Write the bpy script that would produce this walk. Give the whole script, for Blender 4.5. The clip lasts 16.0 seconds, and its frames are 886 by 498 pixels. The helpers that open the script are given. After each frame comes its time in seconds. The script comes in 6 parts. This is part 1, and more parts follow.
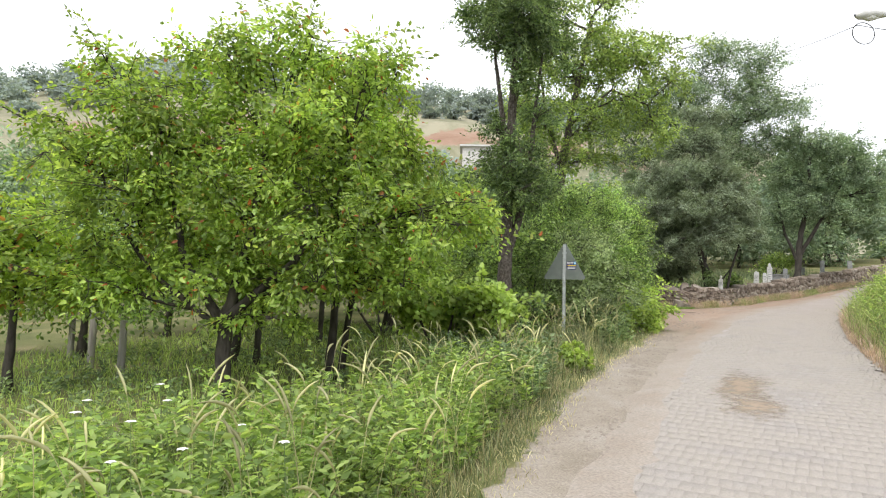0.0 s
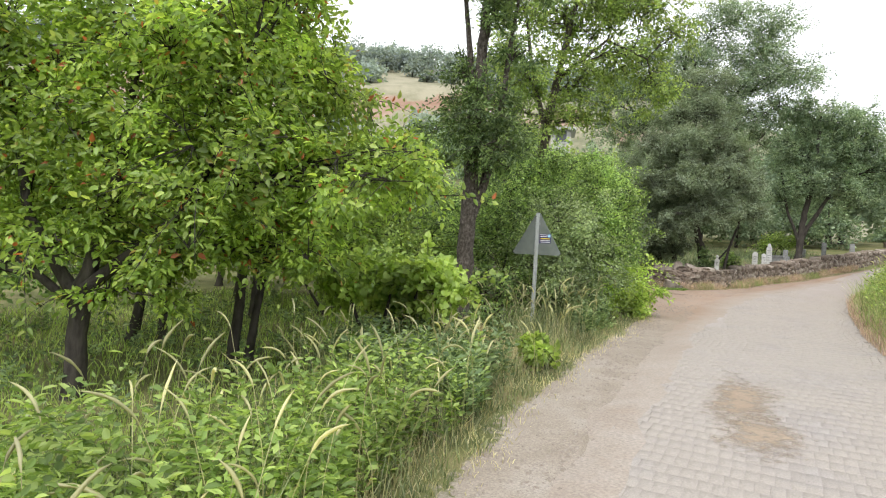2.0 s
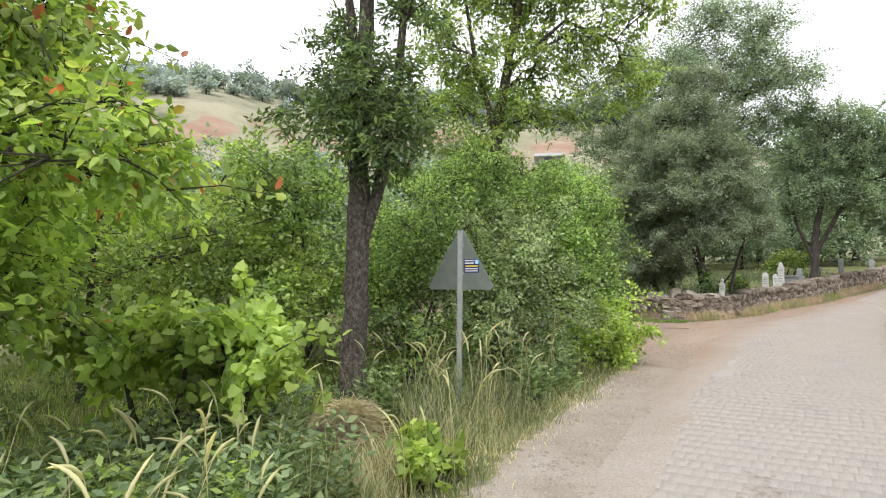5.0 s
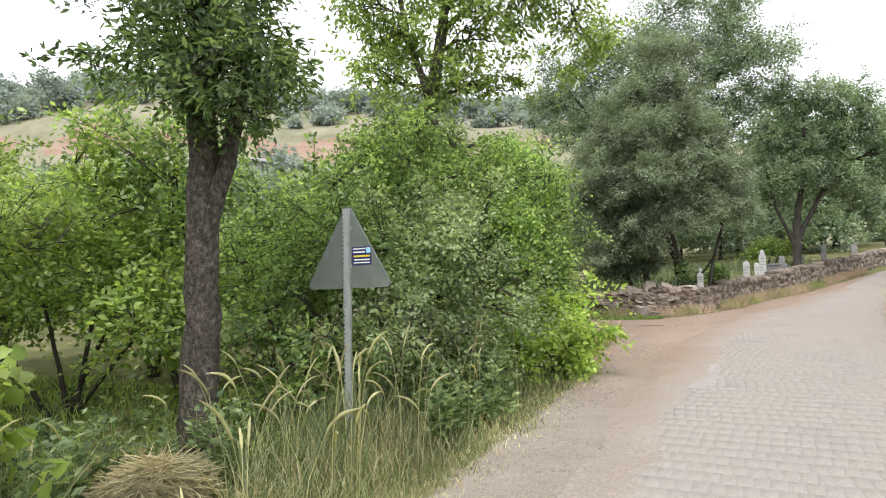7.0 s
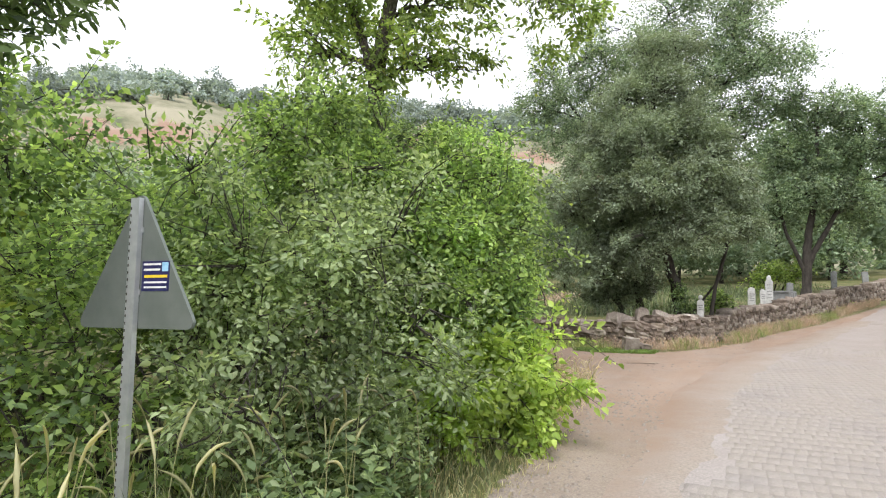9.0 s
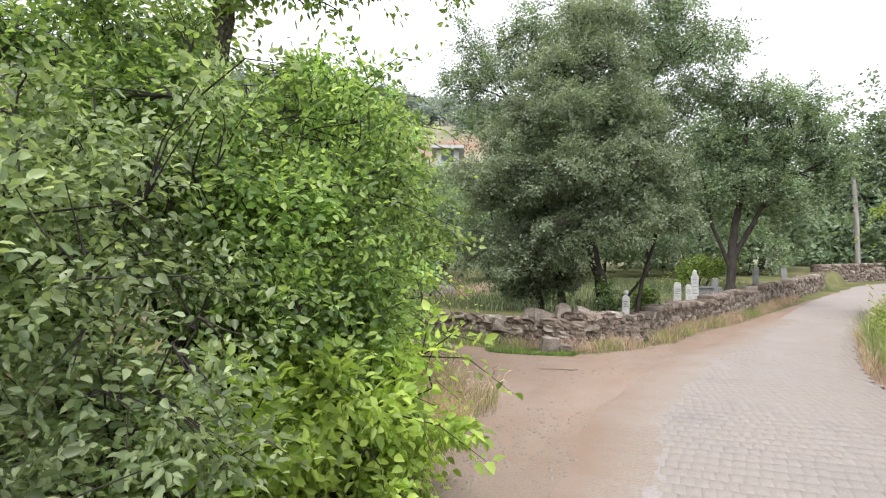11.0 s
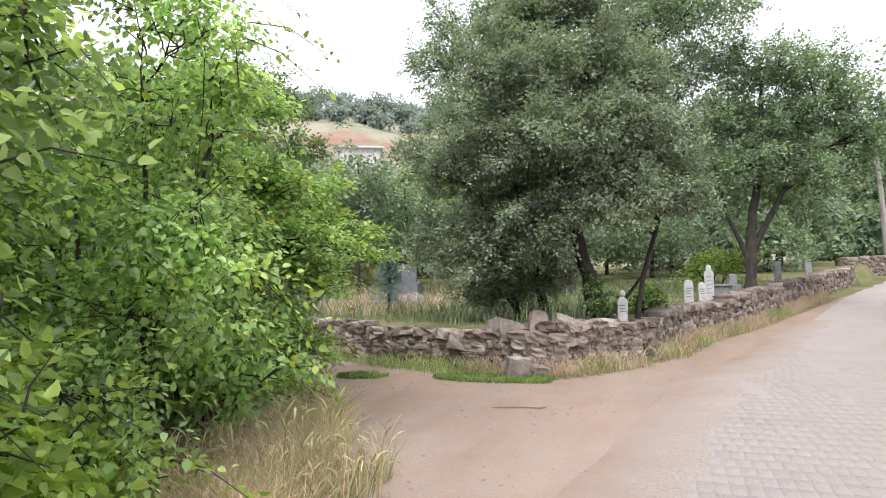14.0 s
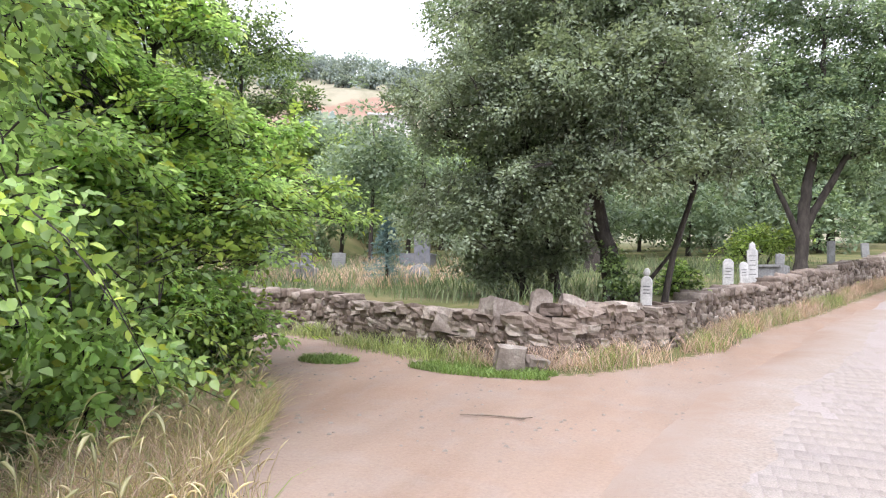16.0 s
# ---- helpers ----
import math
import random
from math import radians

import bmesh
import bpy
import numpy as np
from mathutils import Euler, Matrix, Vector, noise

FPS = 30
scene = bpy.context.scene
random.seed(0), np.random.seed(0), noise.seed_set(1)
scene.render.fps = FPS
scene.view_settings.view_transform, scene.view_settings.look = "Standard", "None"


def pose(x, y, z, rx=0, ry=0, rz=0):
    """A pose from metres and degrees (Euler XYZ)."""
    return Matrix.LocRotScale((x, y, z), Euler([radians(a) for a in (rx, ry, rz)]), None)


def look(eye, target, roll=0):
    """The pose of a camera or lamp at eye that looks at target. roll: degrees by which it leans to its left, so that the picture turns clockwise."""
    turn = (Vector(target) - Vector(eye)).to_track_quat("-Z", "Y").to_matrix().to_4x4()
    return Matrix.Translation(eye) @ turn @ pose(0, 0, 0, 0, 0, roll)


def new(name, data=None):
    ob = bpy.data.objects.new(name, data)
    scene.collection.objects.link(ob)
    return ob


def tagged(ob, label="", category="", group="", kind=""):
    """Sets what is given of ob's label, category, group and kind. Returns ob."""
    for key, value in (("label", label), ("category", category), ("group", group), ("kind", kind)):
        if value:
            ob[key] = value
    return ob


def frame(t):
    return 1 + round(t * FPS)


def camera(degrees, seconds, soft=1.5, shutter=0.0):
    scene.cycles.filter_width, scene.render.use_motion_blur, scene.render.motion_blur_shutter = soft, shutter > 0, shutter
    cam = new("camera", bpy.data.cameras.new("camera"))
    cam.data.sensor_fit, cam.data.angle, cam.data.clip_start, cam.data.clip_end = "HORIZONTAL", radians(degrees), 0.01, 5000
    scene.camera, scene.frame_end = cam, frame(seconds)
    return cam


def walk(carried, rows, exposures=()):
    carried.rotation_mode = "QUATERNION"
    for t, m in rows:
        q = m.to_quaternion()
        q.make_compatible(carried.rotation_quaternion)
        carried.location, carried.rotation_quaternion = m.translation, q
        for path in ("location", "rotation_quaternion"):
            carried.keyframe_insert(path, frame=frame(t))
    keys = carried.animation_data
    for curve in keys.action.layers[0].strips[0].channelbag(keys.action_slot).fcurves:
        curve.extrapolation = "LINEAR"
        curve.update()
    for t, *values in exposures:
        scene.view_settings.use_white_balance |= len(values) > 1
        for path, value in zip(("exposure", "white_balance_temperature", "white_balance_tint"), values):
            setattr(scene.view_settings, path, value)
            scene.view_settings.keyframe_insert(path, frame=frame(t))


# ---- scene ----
cam = camera(72.7, 16.0, soft=1.15)
PATH = [
    (0, (1.493, -1.998, 1.39), (0.492, -0.272, 1.52), 1.3),
    (0.5, (1.376, -1.455, 1.39), (0.376, 0.274, 1.49), 2.8),
    (1, (1.35, -0.774, 1.391), (0.344, 0.949, 1.517), 0.2),
    (1.5, (1.314, -0.324, 1.436), (0.289, 1.392, 1.513), 1.0),
    (2, (1.215, 0.069, 1.498), (0.227, 1.808, 1.524), 3.3),
    (2.5, (1.269, 0.714, 1.537), (0.25, 2.433, 1.624), 0.7),
    (3, (1.186, 1.277, 1.525), (0.132, 2.974, 1.627), 1.6),
    (3.5, (1.13, 1.769, 1.551), (0.146, 3.508, 1.643), 0.8),
    (3.7, (1.131, 2.086, 1.577), (0.14, 3.819, 1.697), 0.5),
    (5.8, (0.84, 4.339, 1.541), (-0.163, 6.062, 1.697), 0.1),
    (6, (0.859, 4.568, 1.535), (-0.123, 6.303, 1.693), -2.1),
    (6.5, (0.876, 5.133, 1.54), (-0.133, 6.848, 1.741), -1.1),
    (7, (0.783, 5.689, 1.524), (-0.164, 7.444, 1.684), -1.6),
    (7.5, (0.76, 6.312, 1.528), (-0.085, 8.116, 1.708), -2.5),
    (8, (0.697, 6.877, 1.592), (-0.208, 8.648, 1.804), -0.0),
    (8.2, (0.642, 7.112, 1.621), (-0.271, 8.878, 1.837), 0.2),
    (10.3, (0.337, 9.191, 1.89), (-0.639, 10.931, 2.027), 0.8),
    (10.5, (0.296, 9.397, 1.879), (-0.642, 11.158, 2.014), 0.8),
    (11, (0.286, 9.95, 1.869), (-0.456, 11.8, 2.03), 1.3),
    (11.5, (0.272, 10.381, 1.87), (-0.371, 12.269, 2.023), 0.5),
    (12, (0.318, 10.914, 1.875), (-0.261, 12.825, 1.99), 1.6),
    (12.5, (0.259, 11.427, 1.905), (-0.273, 13.35, 2.035), 0.2),
    (13, (0.264, 11.968, 1.947), (-0.408, 13.842, 2.135), -1.5),
    (13.5, (0.171, 12.546, 1.943), (-0.458, 14.436, 2.12), 1.3),
    (14, (0.23, 13.183, 1.844), (-0.533, 15.021, 2.043), -0.7),
    (14.5, (0.229, 13.62, 1.824), (-0.569, 15.445, 1.998), -0.5),
    (15, (0.209, 14.081, 1.849), (-0.628, 15.888, 2.037), -1.1),
    (15.5, (0.254, 14.43, 1.889), (-0.668, 16.193, 2.094), 0.4),
    (16, (0.207, 14.887, 1.887), (-0.661, 16.685, 1.994), 1.1),
]
walk(cam, [(t, look(e, g, r)) for t, e, g, r in PATH], [(0.0, 1.1, 6500, 10), (8.0, 1.17, 6420, 12), (12.5, 1.22, 6320, 15), (14.5, 1.38, 6200, 17), (16.0, 1.62, 6100, 20)])

# ---- light: a bright overcast sky and a weak, wide sun ----
world = bpy.data.worlds.new("overcast_sky")
scene.world = world
world.use_nodes = True
wn, wl = world.node_tree.nodes, world.node_tree.links
wn.clear()
w_out = wn.new("ShaderNodeOutputWorld")
w_bg = wn.new("ShaderNodeBackground")
w_sky = wn.new("ShaderNodeTexSky")
w_sky.sky_type = "NISHITA"
w_sky.sun_disc = False
w_sky.sun_elevation = radians(58)
w_sky.sun_rotation = radians(200)
w_sky.dust_density = 4.0
w_mix = wn.new("ShaderNodeMix")
w_mix.data_type = "RGBA"
w_noise = wn.new("ShaderNodeTexNoise")
w_noise.inputs["Scale"].default_value = 2.2
w_noise.inputs["Detail"].default_value = 4.0
w_map = wn.new("ShaderNodeMapRange")
w_map.inputs["To Min"].default_value = 0.86
w_map.inputs["To Max"].default_value = 0.96
wl.new(w_noise.outputs["Fac"], w_map.inputs["Value"])
wl.new(w_map.outputs["Result"], w_mix.inputs["Factor"])
wl.new(w_sky.outputs["Color"], w_mix.inputs["A"])
w_mix.inputs["B"].default_value = (7.0, 7.15, 7.45, 1)
wl.new(w_mix.outputs["Result"], w_bg.inputs["Color"])
w_bg.inputs["Strength"].default_value = 0.115
wl.new(w_bg.outputs["Background"], w_out.inputs["Surface"])

sun = new("sun", bpy.data.lights.new("sun", "SUN"))
sun.data.energy = 1.5
sun.data.angle = radians(30)
sun.data.color = (1.0, 0.96, 0.9)
sun.matrix_world = look((3, -8, 14), (0, 0, 0))

# ---- materials ----


def mat_base(name):
    m = bpy.data.materials.new(name)
    m.use_nodes = True
    nt = m.node_tree
    return m, nt, nt.nodes["Principled BSDF"]


def ramp(nt, stops, fac):
    r = nt.nodes.new("ShaderNodeValToRGB")
    el = r.color_ramp.elements
    while len(el) < len(stops):
        el.new(0.5)
    for e, (p, c) in zip(el, stops):
        e.position, e.color = p, (*c, 1)
    nt.links.new(fac, r.inputs["Fac"])
    return r.outputs["Color"]


def noise_tex(nt, scale, detail=4.0, rough=0.55, stretch=None):
    n = nt.nodes.new("ShaderNodeTexNoise")
    n.inputs["Scale"].default_value = scale
    n.inputs["Detail"].default_value = detail
    n.inputs["Roughness"].default_value = rough
    g = nt.nodes.new("ShaderNodeNewGeometry")
    if stretch:
        mp = nt.nodes.new("ShaderNodeMapping")
        mp.inputs["Scale"].default_value = stretch
        nt.links.new(g.outputs["Position"], mp.inputs["Vector"])
        nt.links.new(mp.outputs["Vector"], n.inputs["Vector"])
    else:
        nt.links.new(g.outputs["Position"], n.inputs["Vector"])
    return n.outputs["Fac"]


def mix_col(nt, fac, a, b, blend="MIX"):
    m = nt.nodes.new("ShaderNodeMix")
    m.data_type = "RGBA"
    m.blend_type = blend
    for sock, v in (("Factor", fac), ("A", a), ("B", b)):
        if hasattr(v, "links"):
            nt.links.new(v, m.inputs[sock])
        else:
            m.inputs[sock].default_value = v if sock == "Factor" else (*v, 1)
    return m.outputs["Result"]


def span(nt, fac, lo, hi, a=0.0, b=1.0):
    m = nt.nodes.new("ShaderNodeMapRange")
    nt.links.new(fac, m.inputs["Value"])
    m.inputs["From Min"].default_value, m.inputs["From Max"].default_value = lo, hi
    m.inputs["To Min"].default_value, m.inputs["To Max"].default_value = a, b
    return m.outputs["Result"]


def bump(nt, bs, height, strength, dist=0.02):
    b = nt.nodes.new("ShaderNodeBump")
    b.inputs["Strength"].default_value = strength
    b.inputs["Distance"].default_value = dist
    nt.links.new(height, b.inputs["Height"])
    nt.links.new(b.outputs["Normal"], bs.inputs["Normal"])


def leaf_mat(name, dark, mid, light, rare=None, glow=0.35, rough=0.42, patch=0.9, gloss=0.5, share=0.02):
    """Leaves: each leaf its own tone, light coming through from behind."""
    m, nt, bs = mat_base(name)
    g = nt.nodes.new("ShaderNodeNewGeometry")
    rnd = g.outputs["Random Per Island"]
    dark, mid, light = [(1.37 * r, 1.46 * g, 1.8 * b) for r, g, b in (dark, mid, light)]
    stops = [(0.0, dark), (0.5, mid), (0.9, light)]
    if rare:
        stops += [(0.985 - share, light), (1.0 - share, rare)]
    c = ramp(nt, stops, rnd)
    big = span(nt, noise_tex(nt, patch * 1.3, 4.0), 0.3, 0.7, 0.55, 1.45)
    c2 = mix_col(nt, 1.0, c, big, "MULTIPLY")
    nt.links.new(c2, bs.inputs["Base Color"])
    bs.inputs["Roughness"].default_value = rough
    bs.inputs["Specular IOR Level"].default_value = gloss
    tr = nt.nodes.new("ShaderNodeBsdfTranslucent")
    tint = mix_col(nt, 1.0, c2, (1.22, 1.2, 0.72), "MULTIPLY")
    nt.links.new(tint, tr.inputs["Color"])
    ms = nt.nodes.new("ShaderNodeMixShader")
    ms.inputs["Fac"].default_value = glow + 0.15
    out = nt.nodes["Material Output"]
    nt.links.new(bs.outputs["BSDF"], ms.inputs[1])
    nt.links.new(tr.outputs["BSDF"], ms.inputs[2])
    nt.links.new(ms.outputs["Shader"], out.inputs["Surface"])
    return m


def plain_mat(name, stops, scale, bump_scale=0, bump_s=0.3, rough=0.85, metal=0.0, fine=0.0, stretch=None, dist=0.02):
    """A surface with stains at one scale and grain at another."""
    m, nt, bs = mat_base(name)
    c = ramp(nt, stops, noise_tex(nt, scale, 5.0, 0.6, stretch))
    if fine:
        c = mix_col(nt, 1.0, c, span(nt, noise_tex(nt, fine, 3.0), 0.3, 0.7, 0.8, 1.2), "MULTIPLY")
    nt.links.new(c, bs.inputs["Base Color"])
    bs.inputs["Roughness"].default_value = rough
    bs.inputs["Metallic"].default_value = metal
    bs.inputs["Specular IOR Level"].default_value = 0.3
    if bump_scale:
        bump(nt, bs, noise_tex(nt, bump_scale, 5.0, 0.6, stretch), bump_s, dist)
    return m


def piece_mat(name, stops, wear, scale, bump_scale, rough=0.85):
    """Stones and pavers: a tone per piece (joined ones by island), stained over."""
    m, nt, bs = mat_base(name)
    info = nt.nodes.new("ShaderNodeObjectInfo")
    g = nt.nodes.new("ShaderNodeNewGeometry")
    add = nt.nodes.new("ShaderNodeMath")
    add.operation = "ADD"
    nt.links.new(info.outputs["Random"], add.inputs[0])
    nt.links.new(g.outputs["Random Per Island"], add.inputs[1])
    fr = nt.nodes.new("ShaderNodeMath")
    fr.operation = "FRACT"
    nt.links.new(add.outputs[0], fr.inputs[0])
    c = ramp(nt, stops, fr.outputs[0])
    f = span(nt, noise_tex(nt, scale, 5.0, 0.65), wear[1], wear[2], 0.0, wear[3])
    c = mix_col(nt, f, c, wear[0])
    c = mix_col(nt, 1.0, c, span(nt, noise_tex(nt, bump_scale * 1.7, 4.0), 0.3, 0.7, 0.75, 1.22), "MULTIPLY")
    nt.links.new(c, bs.inputs["Base Color"])
    bs.inputs["Roughness"].default_value = rough
    bs.inputs["Specular IOR Level"].default_value = 0.25
    bump(nt, bs, noise_tex(nt, bump_scale, 6.0, 0.65), 0.5, 0.02)
    return m


M = {}
M["cherry_leaf"] = leaf_mat("cherry_leaf", (0.11, 0.16, 0.028), (0.21, 0.29, 0.05), (0.36, 0.43, 0.085), (0.42, 0.13, 0.05), 0.4, share=0.01)
M["yellow_leaf"] = leaf_mat("yellow_leaf", (0.13, 0.19, 0.03), (0.2, 0.28, 0.04), (0.3, 0.36, 0.05), (0.42, 0.2, 0.06), 0.4)
M["cherry_tip"] = leaf_mat("cherry_tip", (0.12, 0.18, 0.035), (0.19, 0.25, 0.05), (0.28, 0.31, 0.07), (0.45, 0.15, 0.07), 0.42, share=0.03)
M["ash_leaf"] = leaf_mat("ash_leaf", (0.045, 0.072, 0.026), (0.095, 0.135, 0.045), (0.18, 0.235, 0.08), None, 0.35)
M["light_leaf"] = leaf_mat("light_leaf", (0.1, 0.145, 0.035), (0.19, 0.25, 0.06), (0.31, 0.37, 0.1), (0.3, 0.34, 0.06), 0.42)
M["silver_leaf"] = leaf_mat("silver_leaf", (0.086, 0.116, 0.043), (0.189, 0.237, 0.0903), (0.327, 0.37, 0.172), None, 0.36, 0.36)
M["hazel_leaf"] = leaf_mat("hazel_leaf", (0.065, 0.105, 0.03), (0.15, 0.215, 0.06), (0.32, 0.4, 0.115), None, 0.4, 0.38)
M["mulberry_leaf"] = leaf_mat("mulberry_leaf", (0.121, 0.176, 0.0599), (0.251, 0.347, 0.114), (0.401, 0.506, 0.2), (0.351, 0.396, 0.0798), 0.5, 0.36)
M["vine_leaf"] = leaf_mat("vine_leaf", (0.136, 0.19, 0.0342), (0.223, 0.29, 0.0555), (0.349, 0.41, 0.0936), None, 0.4, 0.45)
M["oak_leaf"] = leaf_mat("oak_leaf", (0.104, 0.126, 0.0669), (0.155, 0.18, 0.1), (0.216, 0.245, 0.143), None, 0.24, 0.5, gloss=0.35)
M["oak_leaf_dark"] = leaf_mat("oak_leaf_dark", (0.085, 0.12, 0.062), (0.155, 0.2, 0.105), (0.25, 0.295, 0.165), None, 0.32, 0.55, gloss=0.3)
M["far_leaf"] = leaf_mat("far_leaf", (0.09, 0.125, 0.065), (0.145, 0.185, 0.1), (0.21, 0.25, 0.14), None, 0.25, 0.7, 0.15)
# hill and ridge trees: distance haze is painted in as a paler, greyer green
M["hazy_ridge_leaf"] = leaf_mat("hazy_ridge_leaf", (0.15, 0.175, 0.14), (0.2, 0.23, 0.18), (0.26, 0.285, 0.22), None, 0.2, 0.9, 0.03)
M["bright_leaf"] = leaf_mat("bright_leaf", (0.15, 0.2, 0.035), (0.22, 0.285, 0.05), (0.3, 0.36, 0.07), None, 0.45)
M["spruce_leaf"] = leaf_mat("spruce_leaf", (0.045, 0.0765, 0.0648), (0.081, 0.126, 0.105), (0.126, 0.18, 0.146), None, 0.1)
M["light_weed"] = leaf_mat("light_weed", (0.09, 0.13, 0.03), (0.18, 0.25, 0.055), (0.32, 0.38, 0.1), None, 0.4, 0.55)
M["weed_leaf"] = leaf_mat("weed_leaf", (0.062, 0.092, 0.035), (0.125, 0.17, 0.062), (0.25, 0.295, 0.12), None, 0.33, 0.55)
M["grass_blade"] = leaf_mat("grass_blade", (0.055, 0.075, 0.028), (0.13, 0.152, 0.057), (0.28, 0.28, 0.135), (0.45, 0.38, 0.2), 0.35, 0.55, 0.7)
M["bank_blade"] = leaf_mat("bank_blade", (0.1, 0.125, 0.04), (0.2, 0.235, 0.075), (0.33, 0.34, 0.14), (0.45, 0.38, 0.2), 0.38, 0.55, 0.7)
M["dry_grass"] = leaf_mat("dry_grass", (0.24, 0.202, 0.0966), (0.38, 0.318, 0.16), (0.5, 0.434, 0.244), None, 0.3, 0.6)
M["corner_grass"] = leaf_mat("corner_grass", (0.24, 0.23, 0.0806), (0.396, 0.352, 0.151), (0.552, 0.485, 0.252), (0.36, 0.4, 0.101), 0.35, 0.6, 1.6, share=0.2)
M["red_grass"] = leaf_mat("red_grass", (0.253, 0.167, 0.109), (0.38, 0.259, 0.172), (0.494, 0.368, 0.259), (0.23, 0.276, 0.092), 0.25, 0.6, share=0.15)
M["orchard_blade"] = leaf_mat("orchard_blade", (0.17, 0.23, 0.05), (0.27, 0.34, 0.08), (0.37, 0.42, 0.13), None, 0.4, 0.6)
M["lawn_grass"] = leaf_mat("lawn_grass", (0.09, 0.14, 0.03), (0.14, 0.2, 0.045), (0.2, 0.26, 0.07), None, 0.3, 0.6)
M["shade_grass"] = leaf_mat("shade_grass", (0.06, 0.085, 0.035), (0.11, 0.14, 0.06), (0.19, 0.21, 0.1), None, 0.3, 0.6)
M["seed_head"] = leaf_mat("seed_head", (0.27, 0.253, 0.109), (0.34, 0.313, 0.143), (0.42, 0.384, 0.193), None, 0.3, 0.6)
M["brome_head"] = leaf_mat("brome_head", (0.3, 0.232, 0.118), (0.42, 0.333, 0.185), (0.52, 0.444, 0.269), None, 0.3, 0.6, 1.2)
M["petal"] = plain_mat("petal", [(0.2, (0.75, 0.74, 0.72)), (0.8, (0.82, 0.8, 0.78))], 30, rough=0.6)
M["bark_grey"] = plain_mat("bark_grey", [(0.3, (0.035, 0.028, 0.023)), (0.5, (0.1, 0.085, 0.072)), (0.7, (0.2, 0.178, 0.156))], 30, 42, 0.9, 0.95, fine=70, stretch=(1, 1, 0.6), dist=0.07)
M["bark_dark"] = plain_mat("bark_dark", [(0.3, (0.024, 0.021, 0.018)), (0.7, (0.075, 0.066, 0.056))], 12, 30, 0.8, 0.95, stretch=(1, 1, 0.35), dist=0.03)


# ---- shared builders ----
def nearest_on(pts, p):
    """Signed offset of p from a polyline (positive to its left) and the distance."""
    best = (1e9, 0.0)
    for (ax, ay), (bx, by) in zip(pts[:-1], pts[1:]):
        dx, dy = bx - ax, by - ay
        L2 = dx * dx + dy * dy
        k = max(0.0, min(1.0, ((p[0] - ax) * dx + (p[1] - ay) * dy) / L2))
        ex, ey = p[0] - ax - k * dx, p[1] - ay - k * dy
        d = math.hypot(ex, ey)
        if d < best[0]:
            best = (d, 1.0 if dx * ey - dy * ex > 0 else -1.0)
    return best


def lerp_at(table, v):
    return float(np.interp(v, [a for a, _ in table], [b for _, b in table]))


# road: left and right edge of the paving by y; outer edge of the gravel verge
PAVE_L = [(-6, 0.55), (2.7, 0.16), (5.2, -0.05), (9.5, -0.34), (14.4, -0.42), (17, -0.48), (18.8, -0.25), (21.5, 0.15), (24, 0.95), (28, 1.95), (37.5, 5.0), (45.9, 8.4), (52, 13.0), (60, 20.0)]
PAVE_R = [(-6, 3.2), (2.7, 3.0), (9.6, 2.72), (14, 2.55), (18, 2.62), (21.4, 2.9), (27, 4.05), (32.7, 5.6), (38.7, 7.6), (45, 10.6), (52, 16.0), (60, 24.0)]
VERGE_L = [(-6, 0.1), (2.3, -0.5), (3.8, -0.7), (5.6, -1.02), (8.2, -1.18), (10, -1.3), (13.5, -1.4), (15.2, -1.7), (17.5, -2.4)]
WALL = [(-15.0, 25.2), (-11.0, 24.2), (-8.0, 23.6), (-6.2, 23.35), (-4.6, 22.65), (-3.3, 22.2), (-2.2, 21.9), (-1.55, 22.25), (-0.95, 23.1), (-0.45, 24.2), (0.2, 27.0), (1.6, 30.8), (3.4, 35.5), (5.0, 39.2), (6.5, 43.0)]
RIDGE = [(-180, 6), (-120, 8), (-60, 14), (-4, 22), (6, 32), (18, 36.8), (24, 36.8), (30, 39.6), (35, 39.8), (42, 38.2), (52, 40.8), (59, 39), (67, 32.5), (90, 18), (120, 8), (180, 6)]


def plane(y):
    if y > 30:
        return 1.32 + 0.1 * (min(y, 60) - 30)
    return 0.055 * (max(y, -40) - 6)


def smooth(a, b, v):
    k = max(0.0, min(1.0, (v - a) / (b - a)))
    return k * k * (3 - 2 * k)


def ground_z(x, y):
    z = plane(y)
    # raised graveyard behind its wall
    if -40 < x < 8 and 20 < y < 70:
        d, side = nearest_on(WALL, (x, y))
        if side > 0:
            z += 0.62 * smooth(0.15, 0.5, d)
    # bank right of the road
    xr = lerp_at(PAVE_R, y)
    if x > xr:
        z += 1.05 * smooth(0.2, 1.7, x - xr) * smooth(4, 9, y) * (1 - smooth(40, 50, y))
    # orchard lies a little lower than the verge
    if y < 20 and x < -2.5:
        z -= 0.12 * smooth(2.5, 4.5, -x)
    r = math.hypot(x, y - 5)
    if r > 30:
        az = math.degrees(math.atan2(-x, y - 5))
        f = lerp_at(RIDGE, az) / 41.0
        wob = 1.2 * noise.noise((x * 0.03, y * 0.03, 0.0))
        # the valley floor runs further out straight ahead than to the left
        r0 = 62 - 32 * smooth(12, 32, az)
        prof = np.interp(r, [r0, max(60, r0 + 12), 103, 112, 165, 190, 420, 3000], [0, 8 if r0 < 50 else 5, 25.6, 35.2, 57, 58, 20, 0])
        hill = float(prof) * f
        if 60 < r < 300:
            hill += wob * f
        z = z * (1 - smooth(60, 100, r)) + hill
    return z


